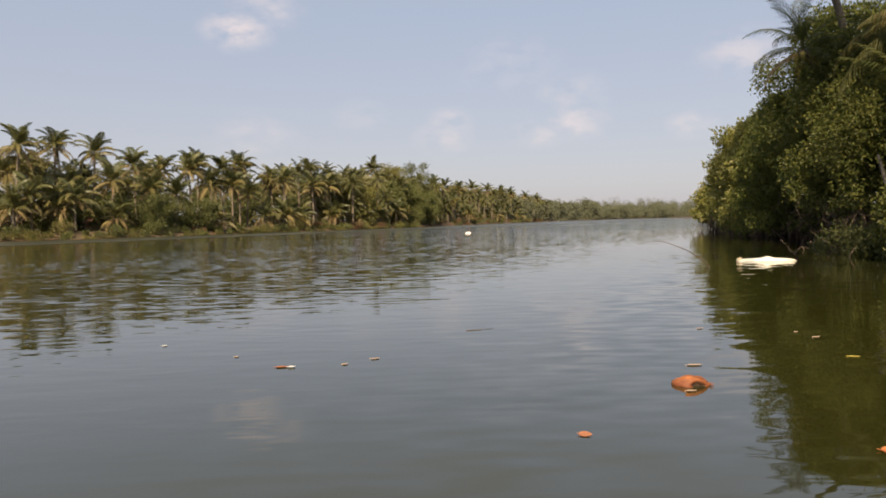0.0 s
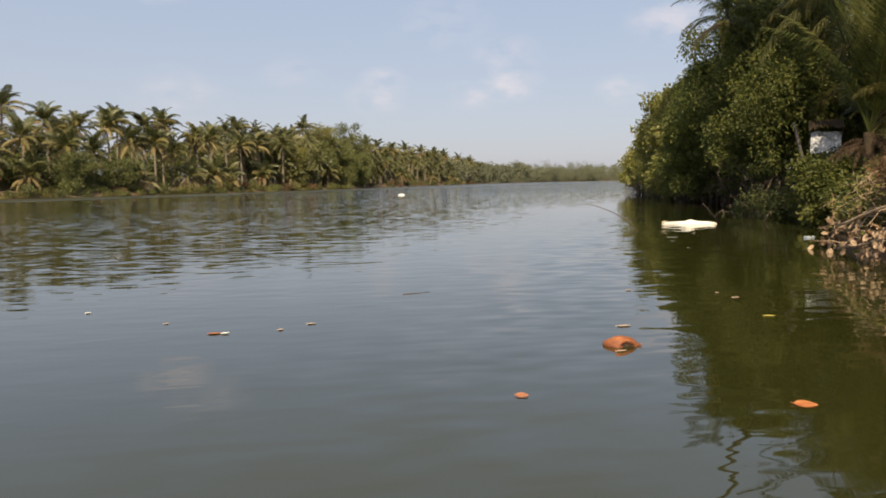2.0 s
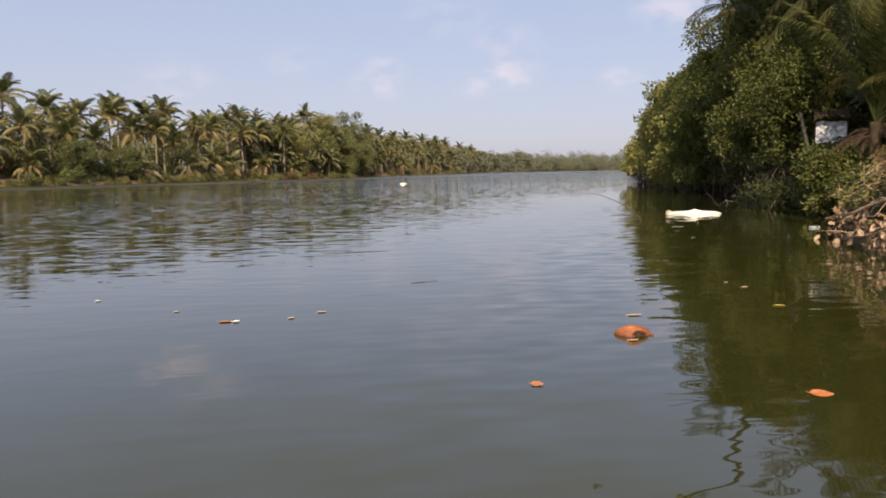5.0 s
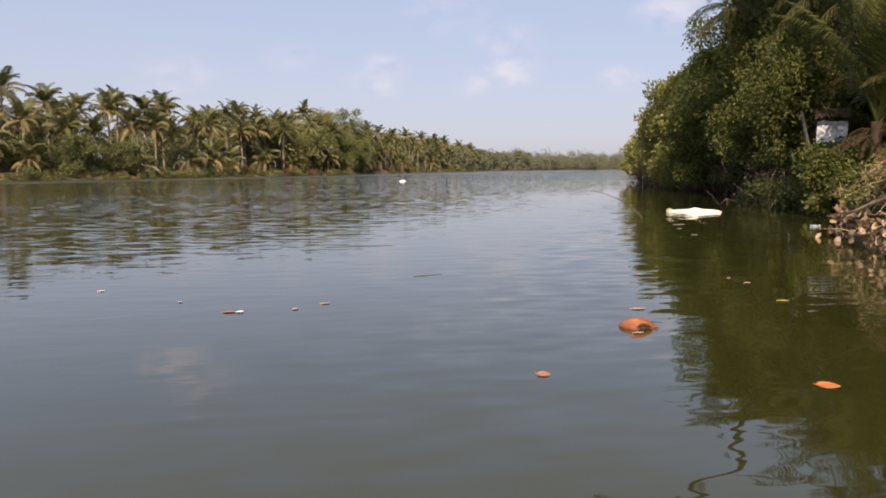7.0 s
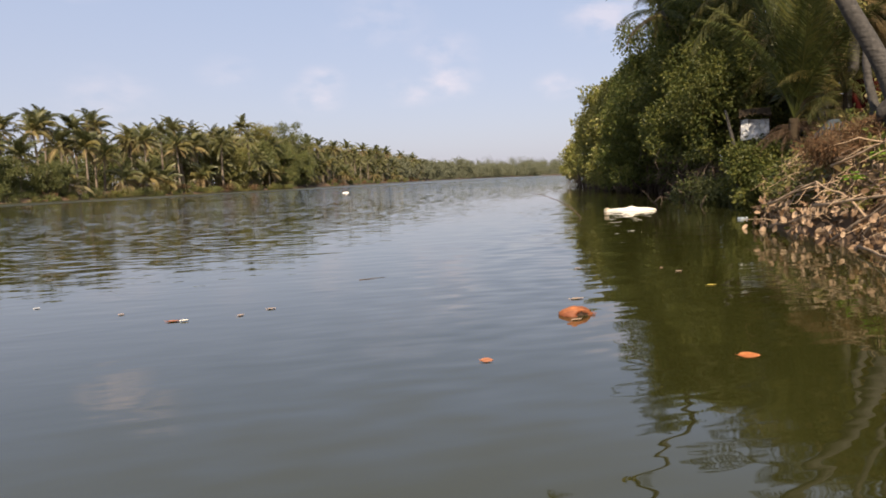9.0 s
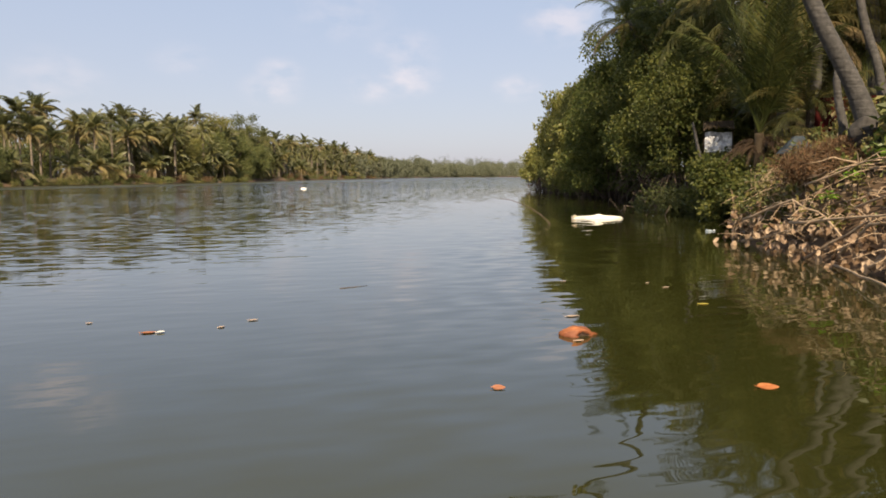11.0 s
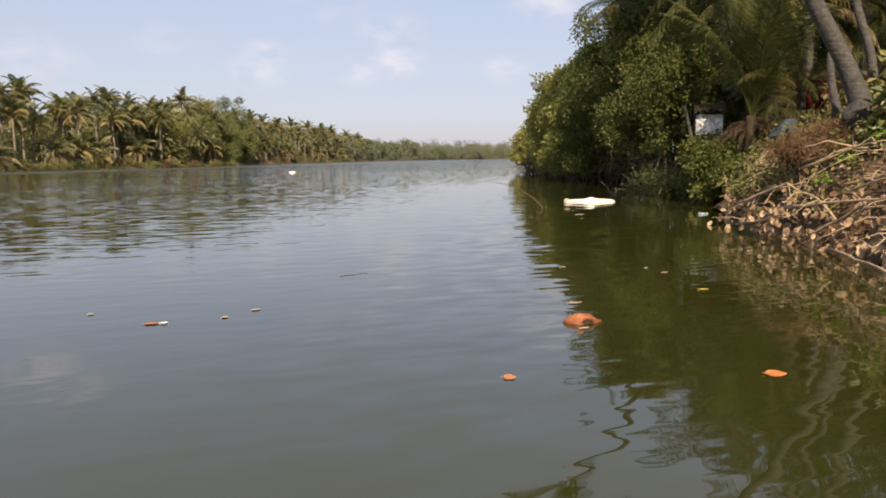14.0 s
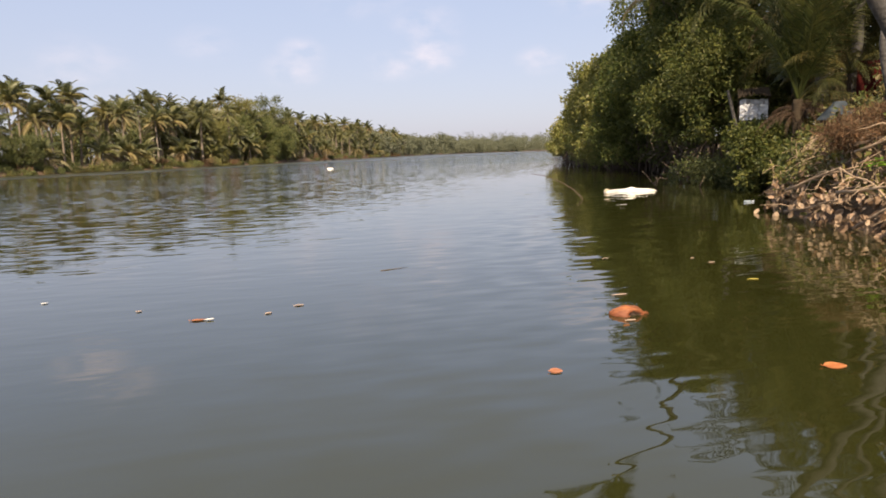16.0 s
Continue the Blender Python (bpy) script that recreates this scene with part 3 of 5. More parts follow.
RINGS = np.concatenate([[0.05], np.geomspace(1.0, 4000, 210)])
BEARINGS = np.radians(np.concatenate([np.linspace(-50, 75, 420, endpoint=False), np.linspace(75, 310, 130, endpoint=False)]))
sheet("ground", RINGS, BEARINGS, height, M_GROUND, "brown earth river banks with patchy grass and leaf litter")
sheet("water", np.concatenate([[0.05], np.geomspace(1.0, 4000, 60)]), np.radians(np.arange(0, 360, 6)), lambda x, y: x * 0, M_WATER,
      "calm murky green-brown river water with small ripples")

# ---------------- coconut palms ----------------
FAR_FRONDS = [[mesh_of("frond", *frond(2.9, a, d, 34, 0.74, 0.09, h, 10 + i + 20 * k, 0.05, 4, 3, 1.7), (M_PALM_GREEN, M_PALM_GREEN, M_PALM, M_PALM, M_PALM_OLD, M_PALM_OLD)[i]) for k in range(2)] for i, (a, d, h) in enumerate(
    [(80, 70, 0.4), (60, 95, 0.7), (42, 105, 0.9), (22, 105, 1.1), (-2, 80, 1.4), (-30, 50, 1.6)])]
FAR_DRY = [mesh_of("dry_frond", *frond(2.3, a, d, 22, 0.6, 0.07, 1.4, 30 + i, 0.1, 4, 3), M_PALM_DRY) for i, (a, d) in enumerate([(-10, 75), (-35, 50)])]
NUT_GEO = join(*[([Vector(v) * 0.13 + Vector((math.cos(k * 2.1) * 0.22, math.sin(k * 2.1) * 0.22, -0.25 - 0.1 * (k % 2))) for v in
                   [(1, 0, 0), (-1, 0, 0), (0, 1, 0), (0, -1, 0), (0, 0, 1.2), (0, 0, -1.2)]],
                  [(0, 2, 4), (2, 1, 4), (1, 3, 4), (3, 0, 4), (2, 0, 5), (1, 2, 5), (3, 1, 5), (0, 3, 5)]) for k in range(6)])
NUTS = mesh_of("fruit", *NUT_GEO, M_LEAF_YEL)


def put(mesh, parent, m):
    ob = new(mesh.name.split(".")[0], mesh)
    ob.parent = parent
    ob.matrix_basis = m
    return ob


def far_palm(x, y, crown, lean, rng, droopy=0.3, s=1.0):
    """A coconut palm on the far bank; crown: the height of the crown's heart."""
    z = gz(x, y) - 0.1
    h = max(crown - z - 1.0, 1.1)
    t = thing("coconut_palm", (x, y, z), "tall coconut palm with pale slender trunk and olive drooping fronds" if h > 5 else "low young coconut palm with drooping olive and dry fronds", "palm tree", "palms on the far bank")
    a = rng.uniform(0, 6.28)
    bend = Vector((lean, rng.uniform(-0.3, 0.3), 0)) * (h / 9)
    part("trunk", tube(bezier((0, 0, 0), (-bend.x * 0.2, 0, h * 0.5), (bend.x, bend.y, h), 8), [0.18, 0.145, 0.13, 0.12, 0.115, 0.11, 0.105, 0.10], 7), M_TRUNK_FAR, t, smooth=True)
    n = rng.randrange(25, 31)
    for k in range(n):
        v = max(0, min(int(k / n * 6 + rng.uniform(-0.7, 0.7)), 5))
        dry = k >= n - 8 and rng.random() < droopy
        me = rng.choice(FAR_DRY) if dry else rng.choice(FAR_FRONDS[v])
        put(me, t, pose(bend.x, bend.y, h, rng.uniform(-18, 18), rng.uniform(-14, 14), math.degrees(a) + k * 137.5 + rng.uniform(-24, 24)) @ Matrix.Scale(s * rng.uniform(0.72, 1.08), 4))
    tagged(put(NUTS, t, pose(bend.x, bend.y, h)), kind="stuff")
    return t


rp = random.Random(5)
PALMS_A = [(-35.0, 65.8, 9.0, 0.4), (-33.6, 70.1, 9.4, 0.1), (-31.6, 74.2, 9.1, 0.3), (-27.6, 74.9, 7.8, -0.1), (-26.6, 79.6, 7.4, 0.1), (-23.3, 80.1, 7.6, -0.4), (-24.6, 87.4, 8.6, 0.2), (-27.5, 68.8, 5.8, -0.1), (-30.0, 66.2, 3.9, 0.1),
           (-32.9, 64.2, 4.2, 0.0), (-36.8, 67.4, 6.6, 0.1), (-32.1, 70.1, 5.9, 0.2), (-21.2, 81.1, 6.1, -0.3), (-23.7, 75.7, 4.7, 0.0), (-25.6, 73.7, 5.0, 0.0), (-33.5, 62.4, 3.1, -0.1), (-32.6, 67.2, 3.9, 0.2)]
PALMS_B = [(-19.2, 82.4, 5.8, 0.1), (-20.8, 93.3, 9.1, 0.2), (-18.4, 86.6, 5.1, 0.3), (-22.3, 90.8, 8.3, 0.1), (-14.9, 93.5, 7.1, 0.0), (-12.7, 103.1, 9.1, 0.1), (-11.5, 97.5, 6.5, -0.2), (-10.6, 101.1, 6.7, 1.1), (-8.3, 109.0, 6.1, 0.4),
           (-6.8, 118.7, 8.5, 0.2), (-4.1, 123.6, 10.9, 0.2), (0.2, 120.8, 3.3, 0.2), (-16.2, 86.0, 2.3, 0.0), (-14.3, 90.8, 2.5, 0.1), (-12.7, 92.2, 2.0, 0.0), (-17.4, 98.2, 7.4, 0.0), (-8.8, 100.0, 2.3, -0.1), (-5.4, 109.3, 2.1, 0.0), (-2.7, 116.7, 2.3, 0.0)]
PALMS_C = [(8.4, 152.1, 10.0, 0.2), (11.2, 156.7, 10.0, 0), (16.2, 175.1, 10.2, 0.1), (20.9, 184.7, 10.6, -0.2), (27.1, 202.5, 11.0, 0.2), (33.9, 218.7, 11.1, 0.1), (39.5, 230.1, 11.0, -0.2),
           (49.3, 256.1, 11.0, 0), (58.1, 277.4, 10.4, 0.1), (6.9, 137.0, 3.2, 0.2), (18.0, 166.0, 3.9, 0.2), (29.3, 195.0, 3.9, 0), (41.7, 226.5, 3.4, 0.2), (13.1, 155.9, 6.4, 0)]
for x, y, c, l in PALMS_A + PALMS_B:
    far_palm(x, y, c + 0.75, l, rp, 0.6, 0.98)
for x, y, c, l in PALMS_C:
    far_palm(x, y, c - 0.1, l, rp, 0.5, 1.05)


# low palms crowding the shore upstream
for x, y, c in [(-40.5, 60.5, 4.2), (-38.0, 61.5, 5.6), (-36.4, 60.6, 2.9), (-42.5, 62.0, 6.8), (-39.5, 66.0, 7.4)]:
    far_palm(x, y, c, rp.uniform(-0.4, 0.4), rp, 0.9, 0.88)

LOW_SPOTS = 20


def along(line, s):
    """The place and the landward normal s metres along a bank line."""
    for a, b in zip(line[:-1], line[1:]):
        d = math.dist(a, b)
        if s <= d:
            u = ((b[0] - a[0]) / d, (b[1] - a[1]) / d)
            return a[0] + u[0] * s, a[1] + u[1] * s, -u[1], u[0]
        s -= d
    return a[0], a[1], -u[1], u[0]


for k in range(LOW_SPOTS):
    x, y, nx, ny = along(LEFT_BANK[2:10], 26 + k * 10.5 + rp.uniform(-3, 3))
    d = rp.uniform(1.5, 6.0)
    far_palm(x + nx * d, y + ny * d, rp.uniform(2.0, 4.2), rp.uniform(-0.3, 0.3), rp, 0.85, rp.uniform(0.8, 1.0))


def crown_mesh(seed, n=28, leaflets=18, wide=0.13):
    rng = random.Random(seed)
    geos = []
    for k in range(n):
        a, d, h = [(85, 75, 0.7), (66, 105, 1.1), (46, 115, 1.4), (22, 110, 1.6), (-5, 80, 1.8), (-33, 45, 1.8)][min(int(k / n * 6), 5)]
        v, f = frond(rng.uniform(2.3, 2.9), a + rng.uniform(-8, 8), d, leaflets, 0.64, wide, h, seed * 50 + k, 0.05, 6, 3)
        m = pose(0, 0, 0, rng.uniform(-14, 14), 0, k * 137.5)
        geos.append(([m @ Vector(p) for p in v], f))
    return join(*geos)


CROWNS = [mesh_of("crown", *crown_mesh(80 + i), M_PALM) for i in range(4)]
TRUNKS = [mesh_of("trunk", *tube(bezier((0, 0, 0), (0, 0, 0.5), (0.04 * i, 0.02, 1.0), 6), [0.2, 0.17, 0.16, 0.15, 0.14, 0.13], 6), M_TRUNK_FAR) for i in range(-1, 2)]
BACK = LEFT_BANK[2:10]
for k in range(125):
    s = 18 + 230 * rp.random() ** 1.1
    x, y, nx, ny = along(BACK, s)
    d = rp.uniform(6, 26)
    x, y = x + nx * d, y + ny * d
    z = gz(x, y)
    far = max(0.0, (y - 60) / 160)
    h = rp.uniform(3.6, 6.6) + min(far, 1) * 2.4
    t = thing("coconut_palm", (x, y, z - 0.1), "coconut palm with olive fronds in the grove behind the river bank", "palm tree", "palms in the far grove", rz=rp.uniform(0, 360))
    tr = put(rp.choice(TRUNKS), t, Matrix.Diagonal((1, 1, h, 1)))
    put(rp.choice(CROWNS), t, pose(0, 0, h) @ Matrix.Scale(rp.uniform(0.85, 1.1), 4))


# the deep grove: palms too many and too far to tell apart
def palm_grove(count, s0, s1, d0, d1, h0, h1, seed, material, label):
    rng = random.Random(seed)
    shapes = []
    for q in range(3):
        v, f = crown_mesh(90 + q, 18, 12, 0.2)
        shapes.append((np.array([tuple(p) for p in v]), f))
    tv, tf = tube(bezier((0, 0, 0), (0, 0, 0.5), (0.03, 0.02, 1.0), 4), [0.18, 0.15, 0.14, 0.12], 5)
    tv = np.array([tuple(p) for p in tv])
    vs, fs, ts, tfs, n, nt = [], [], [], [], 0, 0
    for k in range(count):
        x, y, nx, ny = along(BACK, rng.uniform(s0, s1))
        d, h, a, sc = rng.uniform(d0, d1), rng.uniform(h0, h1), rng.uniform(0, 6.28), rng.uniform(0.85, 1.15)
        x, y = x + nx * d, y + ny * d
        z = gz(x, y) - 0.1
        v, f = shapes[k % 3]
        ca, sa = math.cos(a) * sc, math.sin(a) * sc
        vs.append(np.stack([v[:, 0] * ca - v[:, 1] * sa + x, v[:, 0] * sa + v[:, 1] * ca + y, v[:, 2] * sc + z + h], 1))
        fs.extend([tuple(q + n for q in p) for p in f])
        n += len(v)
        ts.append(tv * np.array([1, 1, h]) + np.array([x, y, z]))
        tfs.extend([tuple(q + nt for q in p) for p in tf])
        nt += len(tv)
    g = part("palm_grove", (np.concatenate(vs).tolist(), fs), material, None, label)
    tagged(g, category="palm grove", kind="stuff")
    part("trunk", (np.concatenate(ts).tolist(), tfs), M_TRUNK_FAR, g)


palm_grove(210, 90, 310, 2, 24, 2.6, 9.0, 61, M_PALM_GREEN, "dense green coconut palm grove along the far bank")
palm_grove(190, 90, 310, 2, 22, 2.4, 8.6, 62, M_PALM, "dense olive coconut palm grove along the far bank")


# ---------------- broadleaf trees and shrubs ----------------
def broadleaf(name, x, y, h, r, leaves, size, material, seed, label, category="tree", group="", low=0.25, clumps=26, z=None, flat=0.8, trunk_r=0.16):
    rng = random.Random(seed)
    z = gz(x, y) - 0.08 if z is None else z
    t = thing(name, (x, y, z), label, category, group)
    cs, rs, limbs = [], [], []
    for k in range(clumps):
        u = rng.uniform(0, 6.28)
        v = rng.uniform(low, 1.0)
        rad = r * math.sqrt(max(0.05, 1 - ((v - 0.5) / 0.62) ** 2)) * rng.uniform(0.3, 1.08)
        cs.append((math.cos(u) * rad, math.sin(u) * rad, h * v * 0.92))
        rs.append(r * rng.uniform(0.13, 0.4))
    fork = Vector((0, 0, h * 0.3))
    trunk = tube(wobbly(bezier((0, 0, 0), (0.1 * r, 0, h * 0.15), fork, 5), rng, 0.02), [trunk_r, trunk_r * 0.85, trunk_r * 0.8, trunk_r * 0.7, trunk_r * 0.65], 7)
    part("trunk", trunk, M_BARK, t, smooth=True)
    for c in cs[::3]:
        limbs.append(tube(wobbly(bezier(fork, (c[0] * 0.4, c[1] * 0.4, (c[2] + fork.z) * 0.55), c, 6), rng, 0.04 * r), [trunk_r * q for q in (0.6, 0.5, 0.4, 0.3, 0.2, 0.08)], 5))
    for g in limbs:
        part("limb", g, M_BARK, t)
    part("crown", leaf_cloud(seed, cs, rs, leaves, size, flat=flat), material, t)
    return t


def shrub(name, x, y, h, r, leaves, size, material, seed, label, category="shrub", group="", stems=5, z=None, slim=0.45):
    rng = random.Random(seed)
    z = gz(x, y) - 0.05 if z is None else z
    t = thing(name, (x, y, z), label, category, group)
    cs, rs = [], []
    for k in range(stems * 3):
        u, q = rng.uniform(0, 6.28), rng.uniform(0.1, 0.8)
        cs.append((math.cos(u) * r * q, math.sin(u) * r * q, h * rng.uniform(0.2, 0.85)))
        rs.append(min(r, h) * rng.uniform(0.25, 0.42))
    for c in cs[:stems]:
        part("stem", tube(wobbly(bezier((c[0] * 0.1, c[1] * 0.1, 0), (c[0] * 0.4, c[1] * 0.4, c[2] * 0.6), c, 5), rng, 0.02), [0.03, 0.025, 0.02, 0.015, 0.006], 5), M_BARK, t)
    part("foliage", leaf_cloud(seed, cs, rs, leaves, size, slim=slim), material, t)
    return t


FAR_TREES = [(-0.8, 127, 11.4, 3.4, M_LEAF_YEL), (4.2, 138.5, 12.9, 3.6, M_LEAF_DEEP), (1.2, 133, 9.6, 2.8, M_LEAF_FAR), (2.3, 131, 7.6, 3.2, M_LEAF_FAR), (-5.4, 111.6, 7.0, 2.8, M_LEAF_YEL), (5.6, 137, 6.5, 3.0, M_LEAF_FAR),
             (-24.3, 71.5, 3.9, 2.0, M_LEAF_DEEP), (-21.6, 76.5, 3.4, 1.9, M_LEAF_DEEP), (-1.6, 124, 8.0, 2.8, M_LEAF_FAR), (-10.5, 108, 8.4, 2.4, M_LEAF_YEL)]
for i, (x, y, h, r, m) in enumerate(FAR_TREES):
    broadleaf("broadleaf_tree", x, y, h, r, 13000 if h > 5 else 9000, 0.26 if h > 5 else 0.17, m, 100 + i, "dense broadleaf tree among the palms on the far bank", group="broadleaf trees on the far bank", low=0.15, clumps=56)
for k in range(84):
    s = 20 + k * 3.1 + rp.uniform(-2, 2)
    x, y, nx, ny = along(BACK, s)
    d = rp.uniform(-0.2, 2.6)
    shrub("waterside_shrub", x + nx * d, y + ny * d, rp.uniform(0.5, 1.6), rp.uniform(0.9, 1.7), 700, 0.16, rp.choice([M_LEAF_FAR, M_LEAF_DEEP, M_WEED, M_BRUSH, M_LEAF_DEEP]), 300 + k,
          "low green shrub at the water's edge", group="shrubs on the far bank")
for k in range(120):
    x, y, nx, ny = along(BACK, 27 + k * 0.8 + rp.uniform(-0.5, 0.5))
    d = rp.uniform(-0.25, 1.6)
    shrub("grass_tuft", x + nx * d, y + ny * d, rp.uniform(0.3, 0.7), rp.uniform(0.5, 1.1), 240, 0.3, rp.choice([M_WEED, M_LEAF_FAR, M_LEAF_DEEP, M_WEED, M_WEED, M_LEAF_YEL, M_LEAF_DEEP]), 1300 + k, "tuft of rough grass on the far shore", "grass", "grass on the far shore", stems=2, slim=0.14)
for k in range(72):
    s = 8 + (k % 48) * 6.8 + rp.uniform(-2, 2)
    x, y, nx, ny = along(BACK, s)
    d = rp.uniform(9, 15) if k < 48 else rp.uniform(17, 26)
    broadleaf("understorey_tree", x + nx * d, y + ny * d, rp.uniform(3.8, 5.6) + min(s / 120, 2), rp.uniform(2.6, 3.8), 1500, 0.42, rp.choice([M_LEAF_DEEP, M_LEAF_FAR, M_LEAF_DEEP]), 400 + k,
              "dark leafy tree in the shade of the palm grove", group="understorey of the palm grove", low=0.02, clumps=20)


for k in range(24):
    x, y, nx, ny = along(BACK, 22 + k * 1.9)
    d = rp.uniform(4, 9) if k % 2 else rp.uniform(10, 15)
    broadleaf("understorey_tree", x + nx * d, y + ny * d, rp.uniform(2.8, 4.4), rp.uniform(1.8, 2.6), 3200, 0.24, rp.choice([M_LEAF_DEEP, M_LEAF_FAR, M_LEAF_YEL]), 480 + k,
              "dark leafy tree in the shade of the palm grove", group="understorey of the palm grove", low=0.02, clumps=24)


def far_wood(line, s0, s1, count, hmin, hmax, depth, seed, label):
    """Trees too far off to tell apart: domed crowns of many leaf clumps that reach down to the bank."""
    rng = random.Random(seed)
    cs, rs = [], []
    for k in range(count):
        x, y, nx, ny = along(line, rng.uniform(s0, s1))
        d = rng.uniform(0.5, depth)
        h = rng.uniform(hmin, hmax) * (0.7 + 0.3 * d / depth)
        x, y, r = x + nx * d, y + ny * d, h * rng.uniform(0.26, 0.42)
        for q in range(10):
            v, u = rng.uniform(0.1, 0.92), rng.uniform(0, 6.28)
            w = r * math.sqrt(max(0.1, 1 - ((v - 0.45) / 0.58) ** 2)) * rng.uniform(0.4, 1.0)
            cs.append((x + math.cos(u) * w, y + math.sin(u) * w, h * v))
            rs.append(r * rng.uniform(0.32, 0.56))
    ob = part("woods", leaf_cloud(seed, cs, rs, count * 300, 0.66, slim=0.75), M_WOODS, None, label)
    return tagged(ob, category="woods", kind="stuff")


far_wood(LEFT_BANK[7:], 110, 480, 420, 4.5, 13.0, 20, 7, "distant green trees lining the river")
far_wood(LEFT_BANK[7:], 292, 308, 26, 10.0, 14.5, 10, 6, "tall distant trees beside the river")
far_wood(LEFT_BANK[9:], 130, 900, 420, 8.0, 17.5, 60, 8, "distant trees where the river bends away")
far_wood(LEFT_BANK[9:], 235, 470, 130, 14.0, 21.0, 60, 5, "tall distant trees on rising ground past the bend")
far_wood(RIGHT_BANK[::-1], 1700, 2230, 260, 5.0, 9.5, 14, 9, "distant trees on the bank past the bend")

# ---------------- mangroves on the near bank ----------------
def mangrove(x, y, h, r, leaves, size, material, seed, label, low=0.1):
    """A many-stemmed bush: arching stems from the water, bare below, a thick uneven skin of small leaf sprays above."""
    rng = random.Random(seed)
    t = thing("mangrove", (x, y, min(gz(x, y), 0.0) - 0.1), label, "mangrove", "mangroves along the near bank")
    cs, rs = [], []
    lobes = [(rng.uniform(0, 6.28), rng.uniform(0.25, 0.95), rng.uniform(0.82, 1.14)) for k in range(9)]
    for k in range(int(60 + 11 * h)):
        u, v = rng.uniform(0, 6.28), rng.uniform(low, 1.0) ** 0.9
        swell = 1.0
        for lu, lv, ls in lobes:
            c = math.cos(u - lu) - abs(v - lv) * 3
            if c > 0.4:
                swell = max(swell * ls, 0.7)
        rad = r * math.sqrt(max(0.04, 1 - ((v - 0.48) / 0.56) ** 2)) * swell * rng.uniform(0.5, 1.0)
        cs.append((math.cos(u) * rad, math.sin(u) * rad, h * v * 0.96))
        rs.append(r * rng.uniform(0.10, 0.27))
    for k in range(7):
        c = cs[k * 5]
        f = Vector((c[0] * 0.25, c[1] * 0.25, 0))
        part("stem", tube(wobbly(bezier(f, (c[0] * 0.5, c[1] * 0.5, c[2] * 0.6), c, 7), rng, 0.03), [0.06, 0.055, 0.05, 0.042, 0.034, 0.024, 0.01], 6), M_BARK, t, smooth=True)
    twigs = []
    for k in range(90):
        u, w, z = rng.uniform(0, 6.28), r * rng.uniform(0.3, 0.95), rng.uniform(0.05, 0.28) * h
        p = Vector((math.cos(u) * w, math.sin(u) * w, z))
        d = Vector((rng.uniform(-0.5, 0.5), rng.uniform(-0.5, 0.5), rng.uniform(-0.4, 0.5))) * rng.uniform(0.5, 1.4)
        twigs.append(tube([p, p + d * 0.5 + Vector((rng.uniform(-0.1, 0.1), rng.uniform(-0.1, 0.1), 0)), p + d], [0.014, 0.011, 0.005], 4))
    tagged(part("undergrowth", join(*twigs), M_BARK, t, "bare brown twigs under the leaves"), kind="stuff")
    tagged(part("crown", leaf_cloud(seed, cs, rs, leaves, size, flat=0.85, slim=0.5), material, t), kind="stuff")
    return t


# along the bank from far to near: x, y, height, radius, leaves, leaf length
MANGROVES = [(25.95, 53.5, 1.96, 1.5, 5000, 0.22), (25.15, 50.6, 2.27, 1.6, 6000, 0.22), (23.95, 47.0, 2.78, 1.9, 8000, 0.2), (22.65, 42.8, 3.40, 2.1, 10000, 0.19), (22.35, 45.6, 3.30, 1.7, 8000, 0.19), (20.40, 38.5, 5.05, 2.1, 15000, 0.18),
             (21.30, 40.4, 4.53, 1.8, 11000, 0.18), (19.00, 34.5, 6.18, 2.3, 19000, 0.17), (19.80, 36.4, 5.77, 1.9, 13000, 0.17), (18.10, 30.8, 5.97, 2.2, 20000, 0.16), (18.60, 32.6, 6.28, 2.0, 16000, 0.16), (17.20, 27.6, 6.59, 2.3, 24000, 0.15),
             (17.60, 29.2, 6.39, 2.0, 16000, 0.15), (17.50, 24.8, 9.27, 2.6, 34000, 0.14), (16.30, 23.0, 7.62, 2.2, 22000, 0.14), (15.90, 21.4, 7.21, 2.7, 27000, 0.13), (15.00, 19.8, 5.77, 2.2, 20000, 0.13), (14.10, 18.6, 4.74, 2.3, 20000, 0.12)]
# leaf colour steps from the lit copy (far) to the shaded copy (near)
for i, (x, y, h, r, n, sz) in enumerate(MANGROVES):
    mangrove(x, y, h, r, n, sz, M_MANGROVE_LIT if i < 11 else M_MANGROVE if i < 15 else M_MANGROVE_SHADED, 600 + i, "dense dark green mangrove bush overhanging the water" if i > 10 else "sunlit yellow-green mangrove bush at the water's edge", 0.42 if i < 5 else 0.26 if i > 12 else 0.1)

